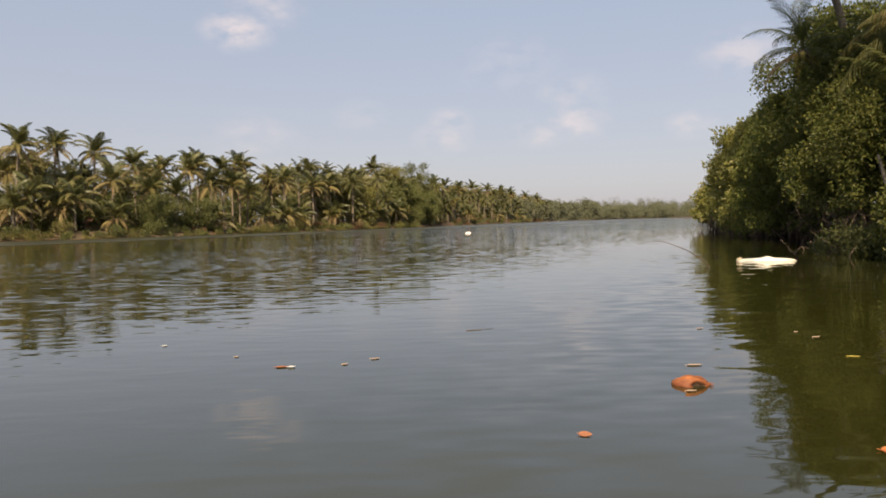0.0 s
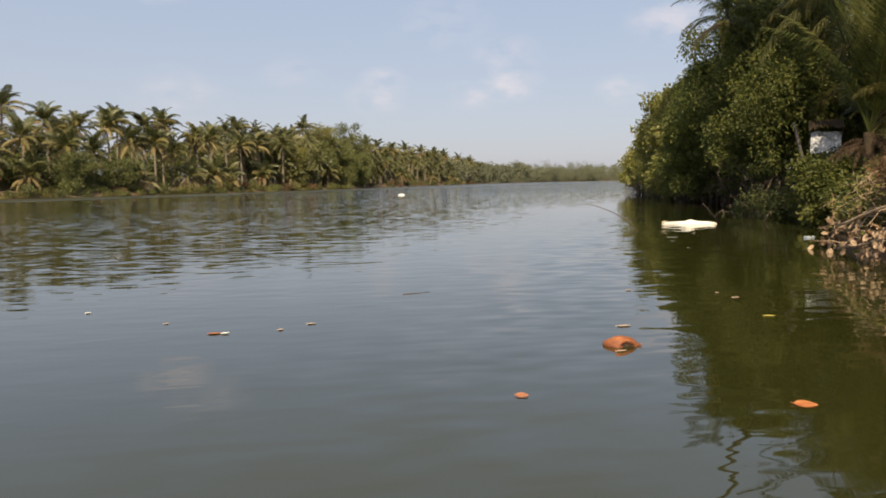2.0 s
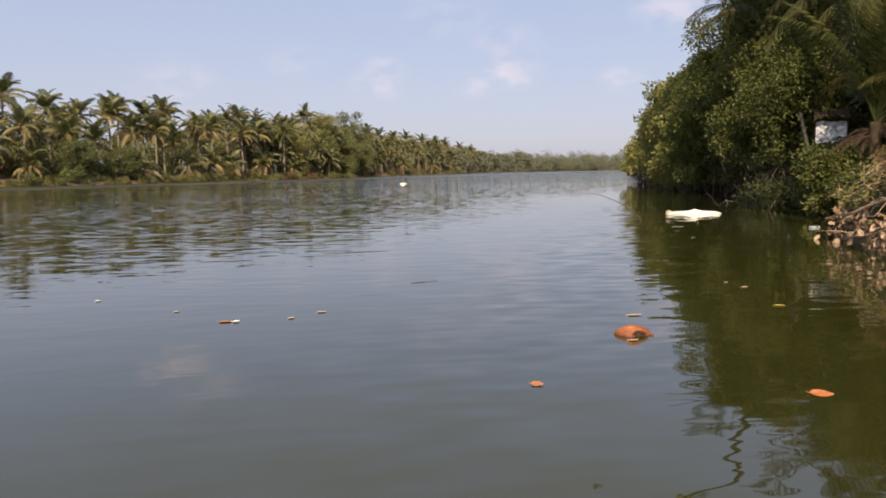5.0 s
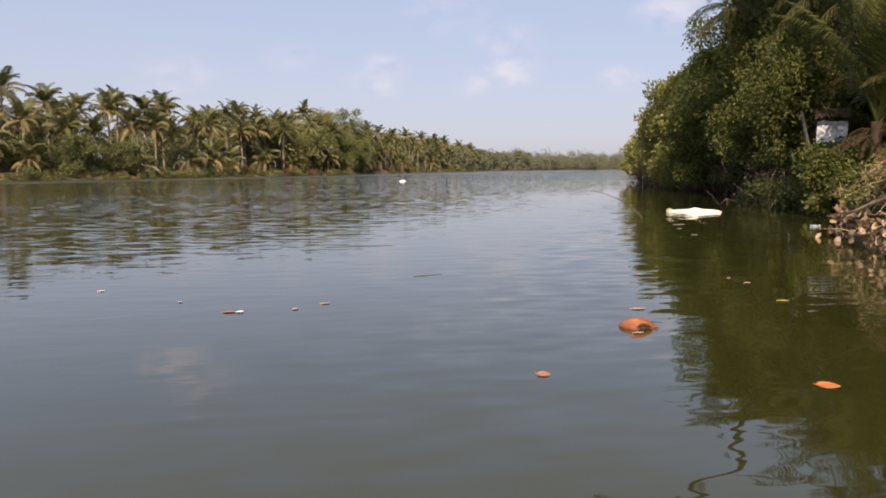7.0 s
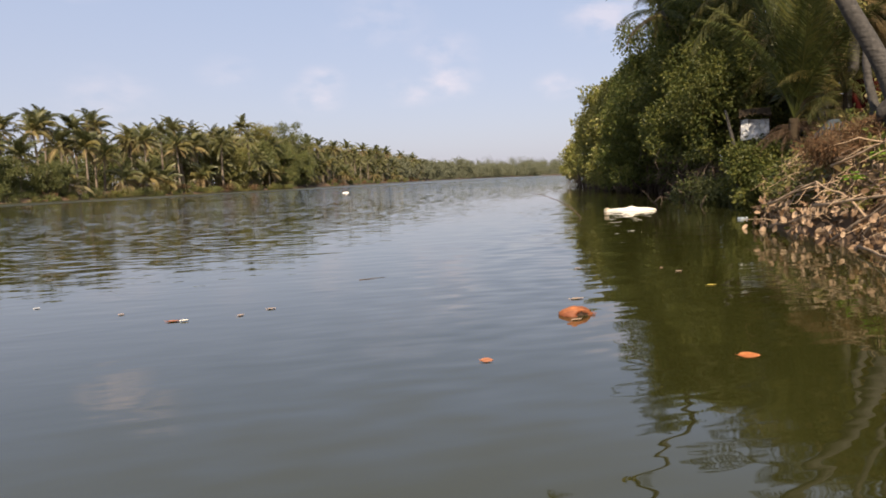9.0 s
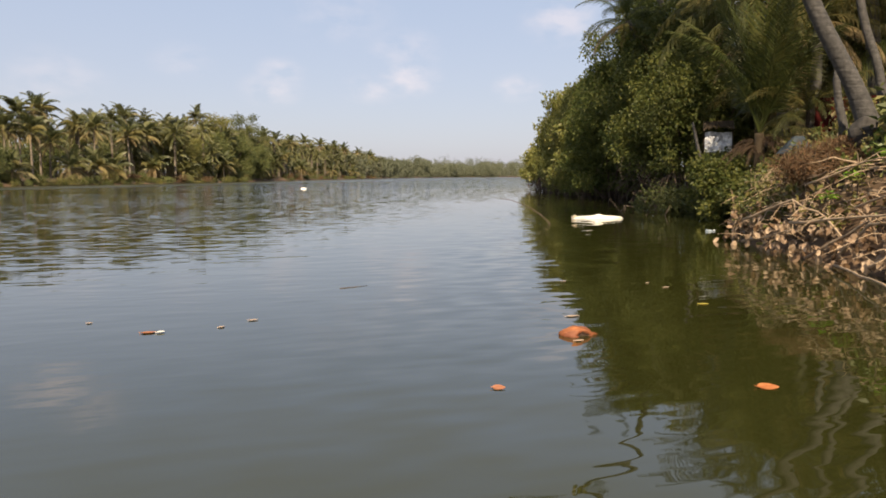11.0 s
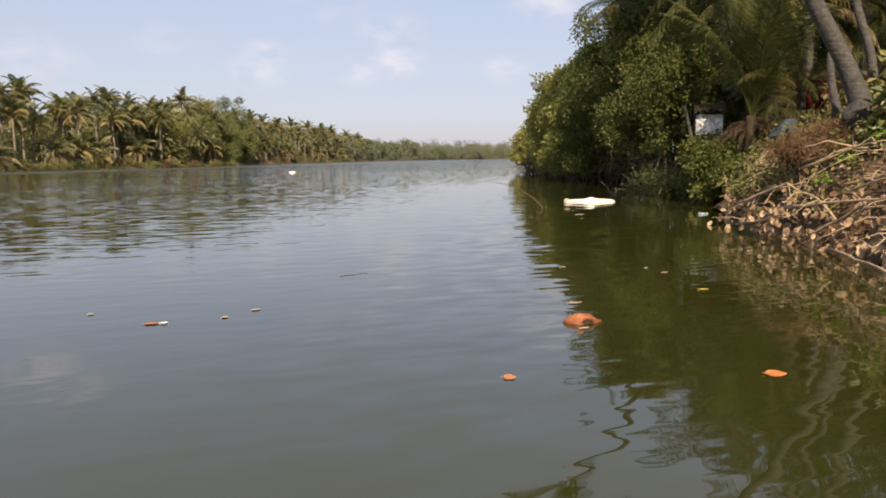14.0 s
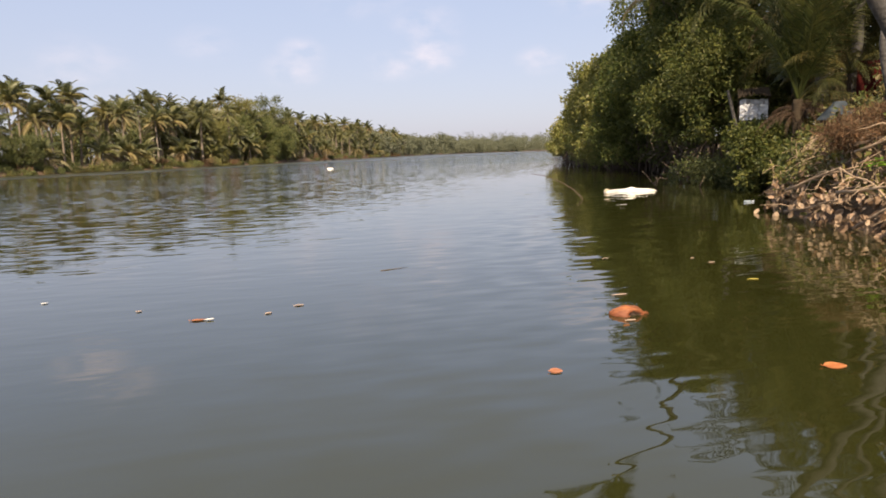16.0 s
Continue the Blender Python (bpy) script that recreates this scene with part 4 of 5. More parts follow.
# bare mangrove shoots and roots at the waterline under the canopy
rm = random.Random(77)
for k in range(44):
    i = rm.randrange(4, len(MANGROVES))
    x, y, h, r = MANGROVES[i][:4]
    u = rm.uniform(3.0, 5.4)
    a, b = rm.uniform(0.4, 0.95), rm.uniform(0.15, 0.6)
    p, q = (x + math.cos(u) * r * a, y + math.sin(u) * r * a, -0.15), (x + math.cos(u) * r * b, y + math.sin(u) * r * b, rm.uniform(0.7, 1.6))
    m = ((p[0] + q[0]) / 2 + rm.uniform(-0.2, 0.2), (p[1] + q[1]) / 2 + rm.uniform(-0.2, 0.2), q[2] * 0.7)
    g = tube(wobbly(bezier((0, 0, 0), Vector(m) - Vector(p), Vector(q) - Vector(p), 7), rm, 0.02), [0.03, 0.028, 0.026, 0.024, 0.02, 0.018, 0.014], 5)
    ob = part("mangrove_root", g, M_BARK, None, "bare brown mangrove root arching out of the water", True)
    ob.location = p
    tagged(ob, category="root", group="mangrove roots at the waterline")

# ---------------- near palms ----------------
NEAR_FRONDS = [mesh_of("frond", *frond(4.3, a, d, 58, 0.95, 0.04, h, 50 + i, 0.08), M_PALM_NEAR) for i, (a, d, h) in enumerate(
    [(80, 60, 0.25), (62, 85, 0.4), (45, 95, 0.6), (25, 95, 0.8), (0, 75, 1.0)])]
YELLOW_FRONDS = [mesh_of("frond", *frond(4.3, a, d, 54, 0.9, 0.036, h * 1.8 + 0.3, 90 + i, 0.12), M_PALM_YELLOW) for i, (a, d, h) in enumerate(
    [(80, 60, 0.25), (62, 85, 0.4), (45, 95, 0.6), (25, 95, 0.8), (0, 75, 1.0)])]
UPRIGHT_FRONDS = [mesh_of("frond", *frond(4.3, a, d, 58, 0.85, 0.04, h, 60 + i, 0.08), M_PALM_NEAR) for i, (a, d, h) in enumerate(
    [(86, 24, 0.25), (79, 32, 0.3), (72, 42, 0.4), (62, 55, 0.5), (50, 75, 0.7)])]
NEAR_DRY = [mesh_of("dry_frond", *frond(3.8, a, d, 46, 0.8, 0.045, 1.4, 70 + i, 0.15), M_PALM_DRY) for i, (a, d) in enumerate([(-15, 70), (-40, 45)])]


BROWN_FRONDS = [mesh_of("dead_frond", *frond(3.8, a, d, 40, 0.7, 0.05, 1.6, 170 + i, 0.2), M_PALM_DEAD) for i, (a, d) in enumerate([(25, 130), (-5, 85)])]


def near_palm(points, radii, label, seed, n=20, s=1.0, dry=4, first=0.0, spread=0, fronds=None, bark=None):
    rng = random.Random(seed)
    b = points[0]
    t = thing("coconut_palm", b, label, "palm tree", "palms on the near bank")
    loc = [Vector(p) - Vector(b) for p in points]
    fine, rad = [], []
    for i in range(len(loc) - 1):
        for q in range(6):
            f = q / 6
            p0, p1, p2, p3 = loc[max(i - 1, 0)], loc[i], loc[i + 1], loc[min(i + 2, len(loc) - 1)]
            fine.append(0.5 * ((2 * p1) + (p2 - p0) * f + (2 * p0 - 5 * p1 + 4 * p2 - p3) * f * f + (3 * p1 - p0 - 3 * p2 + p3) * f ** 3))
            rad.append(radii[i] * (1 - f) + radii[i + 1] * f)
    fine.append(loc[-1])
    rad.append(radii[-1])
    part("trunk", tube(fine, rad, 14), bark or M_TRUNK, t, smooth=True)
    top = loc[-1]
    for k in range(n):
        v = max(0, min(4, int(k / n * 5 + rng.uniform(-0.5, 0.7)) + spread))
        put((fronds or NEAR_FRONDS)[v], t, pose(top.x, top.y, top.z, rng.uniform(-16, 16), rng.uniform(-8, 8), first + k * 137.5) @ Matrix.Scale(s * rng.uniform(0.85, 1.08), 4))
    for k in range(dry):
        put(rng.choice(NEAR_DRY), t, pose(top.x, top.y, top.z - 0.1, rng.uniform(-10, 10), 0, rng.uniform(0, 360)) @ Matrix.Scale(s * rng.uniform(0.8, 1.0), 4))
    if top.z > 3:
        tagged(put(NUTS, t, pose(top.x, top.y, top.z)), kind="stuff")
    return t


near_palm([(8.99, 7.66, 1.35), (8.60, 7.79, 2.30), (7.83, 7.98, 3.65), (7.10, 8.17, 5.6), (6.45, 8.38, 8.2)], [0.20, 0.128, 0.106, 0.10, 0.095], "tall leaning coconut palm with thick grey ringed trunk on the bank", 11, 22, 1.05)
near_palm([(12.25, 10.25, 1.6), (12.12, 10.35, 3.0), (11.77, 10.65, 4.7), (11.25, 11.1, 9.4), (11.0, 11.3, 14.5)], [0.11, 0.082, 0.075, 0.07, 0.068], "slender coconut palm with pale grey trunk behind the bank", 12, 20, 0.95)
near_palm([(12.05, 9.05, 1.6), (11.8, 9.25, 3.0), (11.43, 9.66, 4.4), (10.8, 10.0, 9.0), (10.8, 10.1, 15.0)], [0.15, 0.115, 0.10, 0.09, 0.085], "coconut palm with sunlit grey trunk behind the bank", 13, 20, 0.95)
young = near_palm([(11.4, 12.6, 1.1), (11.4, 12.65, 2.0)], [0.13, 0.10], "young coconut palm with long dark fronds rising from the ground", 14, 18, 0.84, 0, 0.0, -1, fronds=UPRIGHT_FRONDS, bark=M_OLD_THATCH)
ry = random.Random(141)
for k in range(16):
    if k < 6:
        put(YELLOW_FRONDS[2 + k % 3], young, pose(0, 0.05, 0.85, ry.uniform(-14, 14), 0, k * 28 - 95) @ Matrix.Scale(ry.uniform(0.36, 0.52), 4))
    put(BROWN_FRONDS[k % 2], young, pose(0, 0.05, 0.45 + ry.uniform(0, 0.45), ry.uniform(-10, 10), 0, k * 137.5) @ Matrix.Scale(ry.uniform(0.18, 0.33), 4))
near_palm([(15.6, 17.0, 1.4), (15.5, 17.3, 4.0), (15.3, 17.6, 6.4)], [0.2, 0.16, 0.14], "coconut palm with yellowing fronds behind the mangroves", 15, 20, 0.85, 6, fronds=YELLOW_FRONDS)
near_palm([(16.5, 15.8, 1.4), (16.4, 16.0, 4.0), (16.2, 16.4, 6.4)], [0.2, 0.16, 0.14], "coconut palm with yellowing fronds behind the mangroves", 16, 20, 0.8, 6, fronds=YELLOW_FRONDS)
near_palm([(14.9, 12.6, 1.4), (14.8, 12.8, 4.0), (14.6, 13.0, 7.2)], [0.2, 0.16, 0.14], "coconut palm with yellowing fronds behind the near bank", 17, 20, 0.85, 5, fronds=YELLOW_FRONDS)

near_palm([(14.7, 15.2, 1.5), (14.6, 15.4, 3.5), (14.5, 15.6, 5.4)], [0.18, 0.15, 0.13], "coconut palm with yellowing fronds behind the young palm", 19, 22, 0.8, 8, fronds=YELLOW_FRONDS)
near_palm([(17.6, 13.6, 1.5), (17.5, 13.8, 3.5), (17.4, 14.0, 5.4)], [0.18, 0.15, 0.13], "coconut palm with yellowing fronds behind the young palm", 25, 22, 0.9, 8, fronds=YELLOW_FRONDS)
near_palm([(15.4, 14.6, 1.5), (15.4, 14.7, 2.6), (15.3, 14.8, 3.6)], [0.18, 0.15, 0.13], "low coconut palm with yellowing fronds behind the bank", 26, 22, 0.8, 8, fronds=YELLOW_FRONDS)
near_palm([(13.2, 12.9, 1.5), (13.1, 12.8, 3.0), (13.0, 12.7, 4.7)], [0.15, 0.12, 0.11], "coconut palm with yellow hanging fronds behind the leaning trunk", 31, 20, 0.62, 7, fronds=YELLOW_FRONDS)
near_palm([(12.3, 12.2, 1.35), (12.3, 12.2, 2.5)], [0.05, 0.04], "low young palm with yellow-green fronds beside the tarpaulin", 32, 18, 0.42, 0, 20.0, 0, fronds=YELLOW_FRONDS, bark=M_OLD_THATCH)
near_palm([(15.4, 8.6, 1.5), (15.3, 8.8, 4.0), (15.1, 9.2, 6.4)], [0.2, 0.16, 0.14], "coconut palm with hanging dry fronds behind the near bank", 23, 22, 0.85, 8)
near_palm([(16.0, 11.4, 1.5), (15.9, 11.5, 3.0), (15.8, 11.8, 4.6)], [0.2, 0.16, 0.14], "coconut palm with hanging dry fronds behind the near bank", 24, 22, 1.0, 8)

near_palm([(17.0, 23.6, 1.0), (16.7, 23.5, 5.0), (15.6, 22.9, 8.6), (12.9, 22.3, 12.2)], [0.17, 0.14, 0.12, 0.09], "tall leaning coconut palm rising behind the mangroves", 27, 18, 0.9, 0, 0.0, -2)
near_palm([(16.4, 22.4, 1.0), (15.7, 22.4, 4.4), (14.15, 22.4, 6.7)], [0.14, 0.11, 0.1], "coconut palm with drooping fronds among the mangroves", 28, 18, 0.5)

# added palm out of view: its crown throws shade on the slender trunks
near_palm([(12.7, 2.4, 1.4), (12.5, 2.8, 7.0), (12.1, 3.6, 12.2)], [0.2, 0.15, 0.12], "unseen coconut palm added to shade the slender trunks", 34, 18, 0.72)

# thin bare trunk beside the big palm
t = thing("bare_tree", (9.03, 8.29, 1.5), "thin pale bare tree trunk beside the palm", "tree")
part("trunk", tube(wobbly([(0, 0, 0), (-0.05, 0.0, 0.35), (-0.11, 0.03, 0.7), (-0.15, 0.05, 1.0), (-0.17, 0.07, 1.2)], random.Random(3), 0.02), [0.085, 0.065, 0.058, 0.052, 0.04], 9), M_TRUNK, t, smooth=True)


t = thing("dead_tree", (10.87, 13.75, 0.1), "pale leaning dead trunk among the mangroves", "tree")
part("trunk", tube(wobbly([(0, 0, 0), (-0.1, 0.0, 1.0), (-0.2, 0.02, 1.5), (-0.33, 0.04, 2.0), (-0.38, 0.05, 2.2)], random.Random(9), 0.012), [0.052, 0.045, 0.04, 0.036, 0.022], 8), M_TRUNK, t, smooth=True)


# ---------------- shed, wall, tarpaulin behind the bank ----------------
def box(cx, cy, cz, sx, sy, sz):
    vs = [(cx + a * sx / 2, cy + b * sy / 2, cz + c * sz / 2) for a in (-1, 1) for b in (-1, 1) for c in (-1, 1)]
    return vs, [(0, 1, 3, 2), (4, 6, 7, 5), (0, 4, 5, 1), (2, 3, 7, 6), (0, 2, 6, 4), (1, 5, 7, 3)]


t = thing("shed", (13.0, 15.9, gz(13.0, 15.9) - 0.05), "small shed with crumpled white sheet over a dark thatch wall", "shed", rz=-38, s=0.74)
FOOT = (1.76 - gz(13.0, 15.9)) / 0.74
grid = [(0.95 * (i / 12 - 0.5), side + 0.03 * k + 0.16 * noise.noise(Vector((i * 0.55, k * 0.8, 2))), FOOT + 0.74 * k / 8 + 0.05 * noise.noise(Vector((i * 0.6, k * 0.3, 7)))) for side in (-0.04, 0.02) for k in range(9) for i in range(13)]
skin = [(k * 13 + i, k * 13 + i + 1, (k + 1) * 13 + i + 1, (k + 1) * 13 + i) for k in range(8) for i in range(12)]
part("sheet", (grid, skin + [tuple(q + 117 for q in f[::-1]) for f in skin]), M_SHEET, t, "crumpled white plastic sheet")
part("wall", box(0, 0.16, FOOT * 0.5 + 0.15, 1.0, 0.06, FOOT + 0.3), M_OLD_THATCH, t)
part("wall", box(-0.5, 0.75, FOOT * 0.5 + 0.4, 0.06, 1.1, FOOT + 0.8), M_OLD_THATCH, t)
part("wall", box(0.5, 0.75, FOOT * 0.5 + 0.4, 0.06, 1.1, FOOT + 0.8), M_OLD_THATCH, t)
eave = [(-0.55 + 1.1 * i / 30, -0.2 + 0.1 * noise.noise(Vector((i * 0.7, 0, 1))), FOOT + 0.84 + 0.1 * math.sin(i / 30 * math.pi) + 0.08 * noise.noise(Vector((i * 0.45, 5, 1)))) for i in range(31)]
ridge = [(-0.55 + 1.1 * i / 30, 1.3, FOOT + 1.25) for i in range(31)]
low_side = [(a, b, c - 0.05) for a, b, c in eave + ridge]
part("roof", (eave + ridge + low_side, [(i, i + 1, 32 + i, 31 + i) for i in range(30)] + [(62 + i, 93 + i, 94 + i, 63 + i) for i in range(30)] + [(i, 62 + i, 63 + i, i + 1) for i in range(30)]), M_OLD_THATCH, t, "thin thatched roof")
t = tagged(part("red_wall", box(0, 0, 0, 1.35, 0.12, 1.45), M_RED, None, "low dark red painted wall behind the palms"), category="wall", kind="structure")
t.matrix_basis = pose(12.85, 11.6, 2.02, 0, 0, -48)
vs = [(0.5 * math.cos(a) * (1 - 0.25 * k), 0.4 * math.sin(a) * (1 - 0.25 * k) + 0.05 * math.sin(3 * a + k), 0.22 * k) for k in range(4) for a in [i * math.pi / 8 for i in range(16)]]
fs = [(k * 16 + i, k * 16 + (i + 1) % 16, (k + 1) * 16 + (i + 1) % 16, (k + 1) * 16 + i) for k in range(3) for i in range(16)] + [tuple(48 + i for i in range(16))]
t = tagged(part("tarpaulin", (vs, fs), M_BLUE, None, "blue-grey tarpaulin bundle lying under the palm", True), category="tarpaulin")
t.matrix_basis = pose(11.25, 11.4, 1.5) @ Matrix.Diagonal((0.85, 0.85, 0.55, 1))

t = thing("house", (-29.9, 70.6, gz(-29.9, 70.6)), "low hut with worn terracotta roof among the far palms", "house", rz=25, s=0.45)
part("wall", box(0, 0, 0.9, 5, 3.6, 1.8), M_THATCH, t)
part("roof", ([(-3, -2.4, 1.7), (3, -2.4, 1.7), (3, 2.4, 1.7), (-3, 2.4, 1.7), (-2.2, 0, 3.2), (2.2, 0, 3.2)], [(0, 1, 5, 4), (2, 3, 4, 5), (1, 2, 5), (3, 0, 4), (3, 2, 1, 0)]), M_TILE, t, "terracotta tiled roof")

# ---------------- the near bank's brush ----------------
rb = random.Random(21)


def slope_point(rng, s0, s1, d0, d1):
    x, y, nx, ny = along(RIGHT_BANK[3:12], rng.uniform(s0, s1) + 3.4)
    d = rng.uniform(d0, d1)
    return x - nx * d, y - ny * d


def litter(count, s0, s1, d0, d1, size, material, seed, lift, name, label, category, hang=0.15):
    rng = random.Random(seed)
    cs = []
    for k in range(count):
        x, y = slope_point(rng, s0, s1, d0, d1)
        cs.append((x, y, max(gz(x, y), 0) + rng.uniform(0.0, lift)))
    v, f = leaf_cloud(seed, cs, [size * 0.6] * count, count, size, up=0.6 if hang < 0.5 else 0.0, slim=0.55 if hang < 0.5 else 0.64, oval=True, hang=hang)
    return tagged(part(name, (v, f), material, None, label), category=category, kind="stuff")


litter(620, -1.2, 6.3, -0.35, 0.25, 0.108, M_DRY_LEAF, 31, 0.5, "leaf_litter", "dry brown leaves hanging from dead branches over the water", "leaf litter", 1.1)
litter(280, -1.2, 6.3, 0.1, 0.6, 0.115, M_DRY_LEAF, 36, 0.45, "leaf_litter", "dry brown fallen leaves piled on the bank", "leaf litter")
litter(1500, -1.5, 12, 0.3, 4.0, 0.08, M_DRY_LEAF, 32, 0.25, "leaf_litter", "dry brown fallen leaves on the upper bank", "leaf litter")
litter(170, 3.8, 7.5, -0.1, 0.5, 0.11, M_WEED, 34, 0.6, "weeds", "yellow-green weeds at the edge of the water", "weeds")
litter(4600, -1.5, 12, 0.3, 3.2, 0.085, M_WEED, 33, 0.6, "weeds", "yellow-green weeds growing through the litter", "weeds")
litter(420, 1.5, 8.5, 0.15, 1.3, 0.095, M_LEAF_YEL, 35, 0.55, "weeds", "pale yellow-green leaves on the edge of the bank", "weeds")


def branch(points, r, label, seed, twigs=4):
    rng = random.Random(seed)
    b = Vector(points[0])
    t = thing("dead_branch", b, label, "branch", "dead branches on the bank")
    loc = [Vector(p) - b for p in points]
    fine = []
    for i in range(len(loc) - 1):
        for q in range(4):
            fine.append(loc[i].lerp(loc[i + 1], q / 4))
    fine.append(loc[-1])
    fine = [fine[0]] + wobbly(fine[1:], rng, r * 0.6)
    n = len(fine)
    stem = part("stem", tube(fine, [r * (1 - 0.6 * i / (n - 1)) for i in range(n)], 7), M_STICK, t, smooth=True)
    for k in range(twigs):
        p = fine[rng.randrange(2, n)]
        d = Vector((rng.uniform(-1, 1), rng.uniform(-1, 1), rng.uniform(-0.7, 0.5))) * rng.uniform(0.2, 0.5)
        part("twig", tube([p, p + d * 0.5 + Vector((0, 0, 0.04)), p + d], [r * 0.4, r * 0.3, r * 0.12], 5), M_STICK, stem)
    return t


BRANCHES = [[(6.61, 7.67, 0.45), (6.54, 6.77, 0.74), (6.35, 6.1, 0.58)],
            [(6.46, 6.71, 0.47), (6.24, 5.46, 0.62), (6.14, 4.77, 0.74)],
            [(6.6, 6.19, 0.07), (6.25, 5.45, 0.54), (5.99, 4.65, 0.64)],
            [(6.59, 6.57, 0.04), (6.45, 5.68, 0.52), (6.23, 5.32, 0.63)],
            [(7.08, 8.19, 0.09), (6.85, 7.31, 0.27), (6.71, 6.89, 0.37)],
            [(6.72, 6.73, 0.94), (6.69, 6.02, 1.17), (6.56, 5.54, 1.25)],
            [(6.25, 5.84, 0.06), (5.51, 4.78, 0.09), (4.77, 3.78, 0.09)],
            [(6.57, 6.3, 0.56), (6.51, 5.92, 0.3), (6.58, 5.99, 0.18)],
            [(6.03, 5.25, 0.11), (5.81, 4.88, 0.28), (5.62, 4.47, 0.36)],
            [(5.51, 4.62, 0.11), (5.52, 4.43, 0.41), (5.49, 4.31, 0.53)],
            [(6.7, 6.0, 0.69), (6.42, 5.4, 0.84), (6.14, 4.78, 0.89)]]
for i, pts in enumerate(BRANCHES):
    branch(pts, 0.021 if i < 5 else 0.016, "bare sun-bleached dead branch lying over the bank", 40 + i, 5)


for k in range(160):
    x, y = slope_point(rb, -0.8, 6.8, 0.0, 0.9)
    z = max(gz(x, y), 0.0) + rb.uniform(0.1, 0.5)
    a, l = rb.uniform(3.4, 5.4) if rb.random() < 0.65 else rb.uniform(0, 6.28), rb.uniform(0.4, 1.1)
    d = Vector((math.cos(a), math.sin(a), rb.uniform(-0.5, 0.15))) * l
    e = Vector((x, y, z)) + d
    e.z = max(e.z, 0.0)
    branch([(x, y, z), (x + d.x * 0.5, y + d.y * 0.5, z + d.z * 0.4 + rb.uniform(0, 0.1)), tuple(e)], rb.uniform(0.005, 0.013), "thin sun-bleached stick in the debris on the bank", 500 + k, 2)


def plant(x, y, z, r, n, material, seed, label, up=0.5, wide=0.3):
    """A rosette of lance-shaped leaves on a short stem."""
    rng = random.Random(seed)
    t = thing("weed_plant", (x, y, z - 0.3), label, "plant", "green plants on the bank")
    stem = part("stem", tube([(0, 0, 0), (0.01, 0.01, 0.15), (0, 0, 0.3)], [0.009, 0.007, 0.004], 6), M_BARK, t)
    for k in range(n):
        a, e = k * 2.4 + rng.uniform(-0.3, 0.3), rng.uniform(0.0, up)
        d, sd = Vector((math.cos(a), math.sin(a), 0)), Vector((-math.sin(a), math.cos(a), 0))
        b = Vector((0, 0, 0.18 + 0.12 * k / n))
        w, ln = r * wide, r * rng.uniform(0.8, 1.2)
        m = b + d * ln * 0.5 + Vector((0, 0, ln * e * 0.6))
        tip = b + d * ln + Vector((0, 0, ln * (e * 0.6 - 0.2)))
        part("leaf", ([b, m + sd * w, tip, m - sd * w, m - Vector((0, 0, w * 0.4))], [(0, 4, 1), (4, 2, 1), (0, 3, 4), (3, 2, 4)]), material, stem)
    return t


plant(6.9, 6.6, 0.86, 0.17, 9, M_BRIGHT, 1, "bright green leafy weed on the bank")
plant(7.23, 6.53, 1.10, 0.16, 10, M_BRIGHT, 2, "bright green leafy weed on the bank")
plant(7.1, 6.35, 1.05, 0.14, 8, M_WEED, 3, "yellow-green leafy weed on the bank")
plant(6.85, 5.75, 1.38, 0.17, 9, M_BRIGHT, 4, "bright green leafy weed on the bank")
plant(6.12, 4.88, 0.50, 0.18, 9, M_BRIGHT, 5, "fresh green broad-leaved weed among dead branches", 0.4, 0.45)
for k in range(14):
    x, y = slope_point(rb, 0.5, 11, 0.8, 3.2)
    plant(x, y, gz(x, y) + 0.32, rb.uniform(0.12, 0.2), 8, rb.choice([M_WEED, M_WEED, M_LEAF_YEL]), 60 + k, "small yellow-green weed on the leaf-strewn bank")

for i, (x, y, z, h, r, n) in enumerate([(7.3, 7.35, 1.0, 0.30, 0.45, 1900), (7.75, 7.55, 1.12, 0.34, 0.5, 2100), (8.2, 7.5, 1.26, 0.36, 0.5, 2000), (8.05, 7.0, 1.16, 0.22, 0.35, 800)]):
    shrub("dry_brush", x, y, h, r, n, 0.11, M_BRUSH, 71 + i, "heap of dry rusty brown brushwood on the bank", "brush", "brushwood on the bank", 8, z=z, slim=0.08)
# shrubs by the shed and waterline take darker leaf colours in place of shade
for i, (x, y, h, r, n, m) in enumerate([(8.1, 6.35, 0.85, 0.45, 900, M_WEED), (9.6, 6.9, 1.0, 0.7, 1100, M_LEAF_FAR), (8.6, 5.9, 0.9, 0.7, 900, M_WEED), (9.0, 9.6, 0.6, 0.8, 560, M_LEAF_DEEP), (9.9, 11.0, 0.5, 0.6, 500, M_MANGROVE_SHADED),
                                        (10.9, 13.2, 0.6, 1.0, 3000, M_MANGROVE_SHADED), (12.2, 16.9, 1.2, 1.1, 3600, M_LEAF_DEEP), (12.35, 15.1, 1.75, 0.8, 3600, M_LEAF_DEEP), (10.5, 12.1, 0.6, 0.6, 1000, M_MANGROVE_SHADED), (8.35, 9.2, 0.4, 0.5, 190, M_LEAF_DEEP), (10.6, 9.3, 0.8, 0.9, 1000, M_WEED), (11.3, 8.2, 1.2, 1.0, 1000, M_LEAF_FAR)]):
    shrub("bank_shrub", x, y, h, r, n if m in (M_LEAF_DEEP, M_MANGROVE_SHADED) else n // 2, 0.095 if m in (M_LEAF_DEEP, M_MANGROVE_SHADED) else 0.16, m, 80 + i, "low leafy shrub on the near bank", group="shrubs on the near bank", slim=0.55)
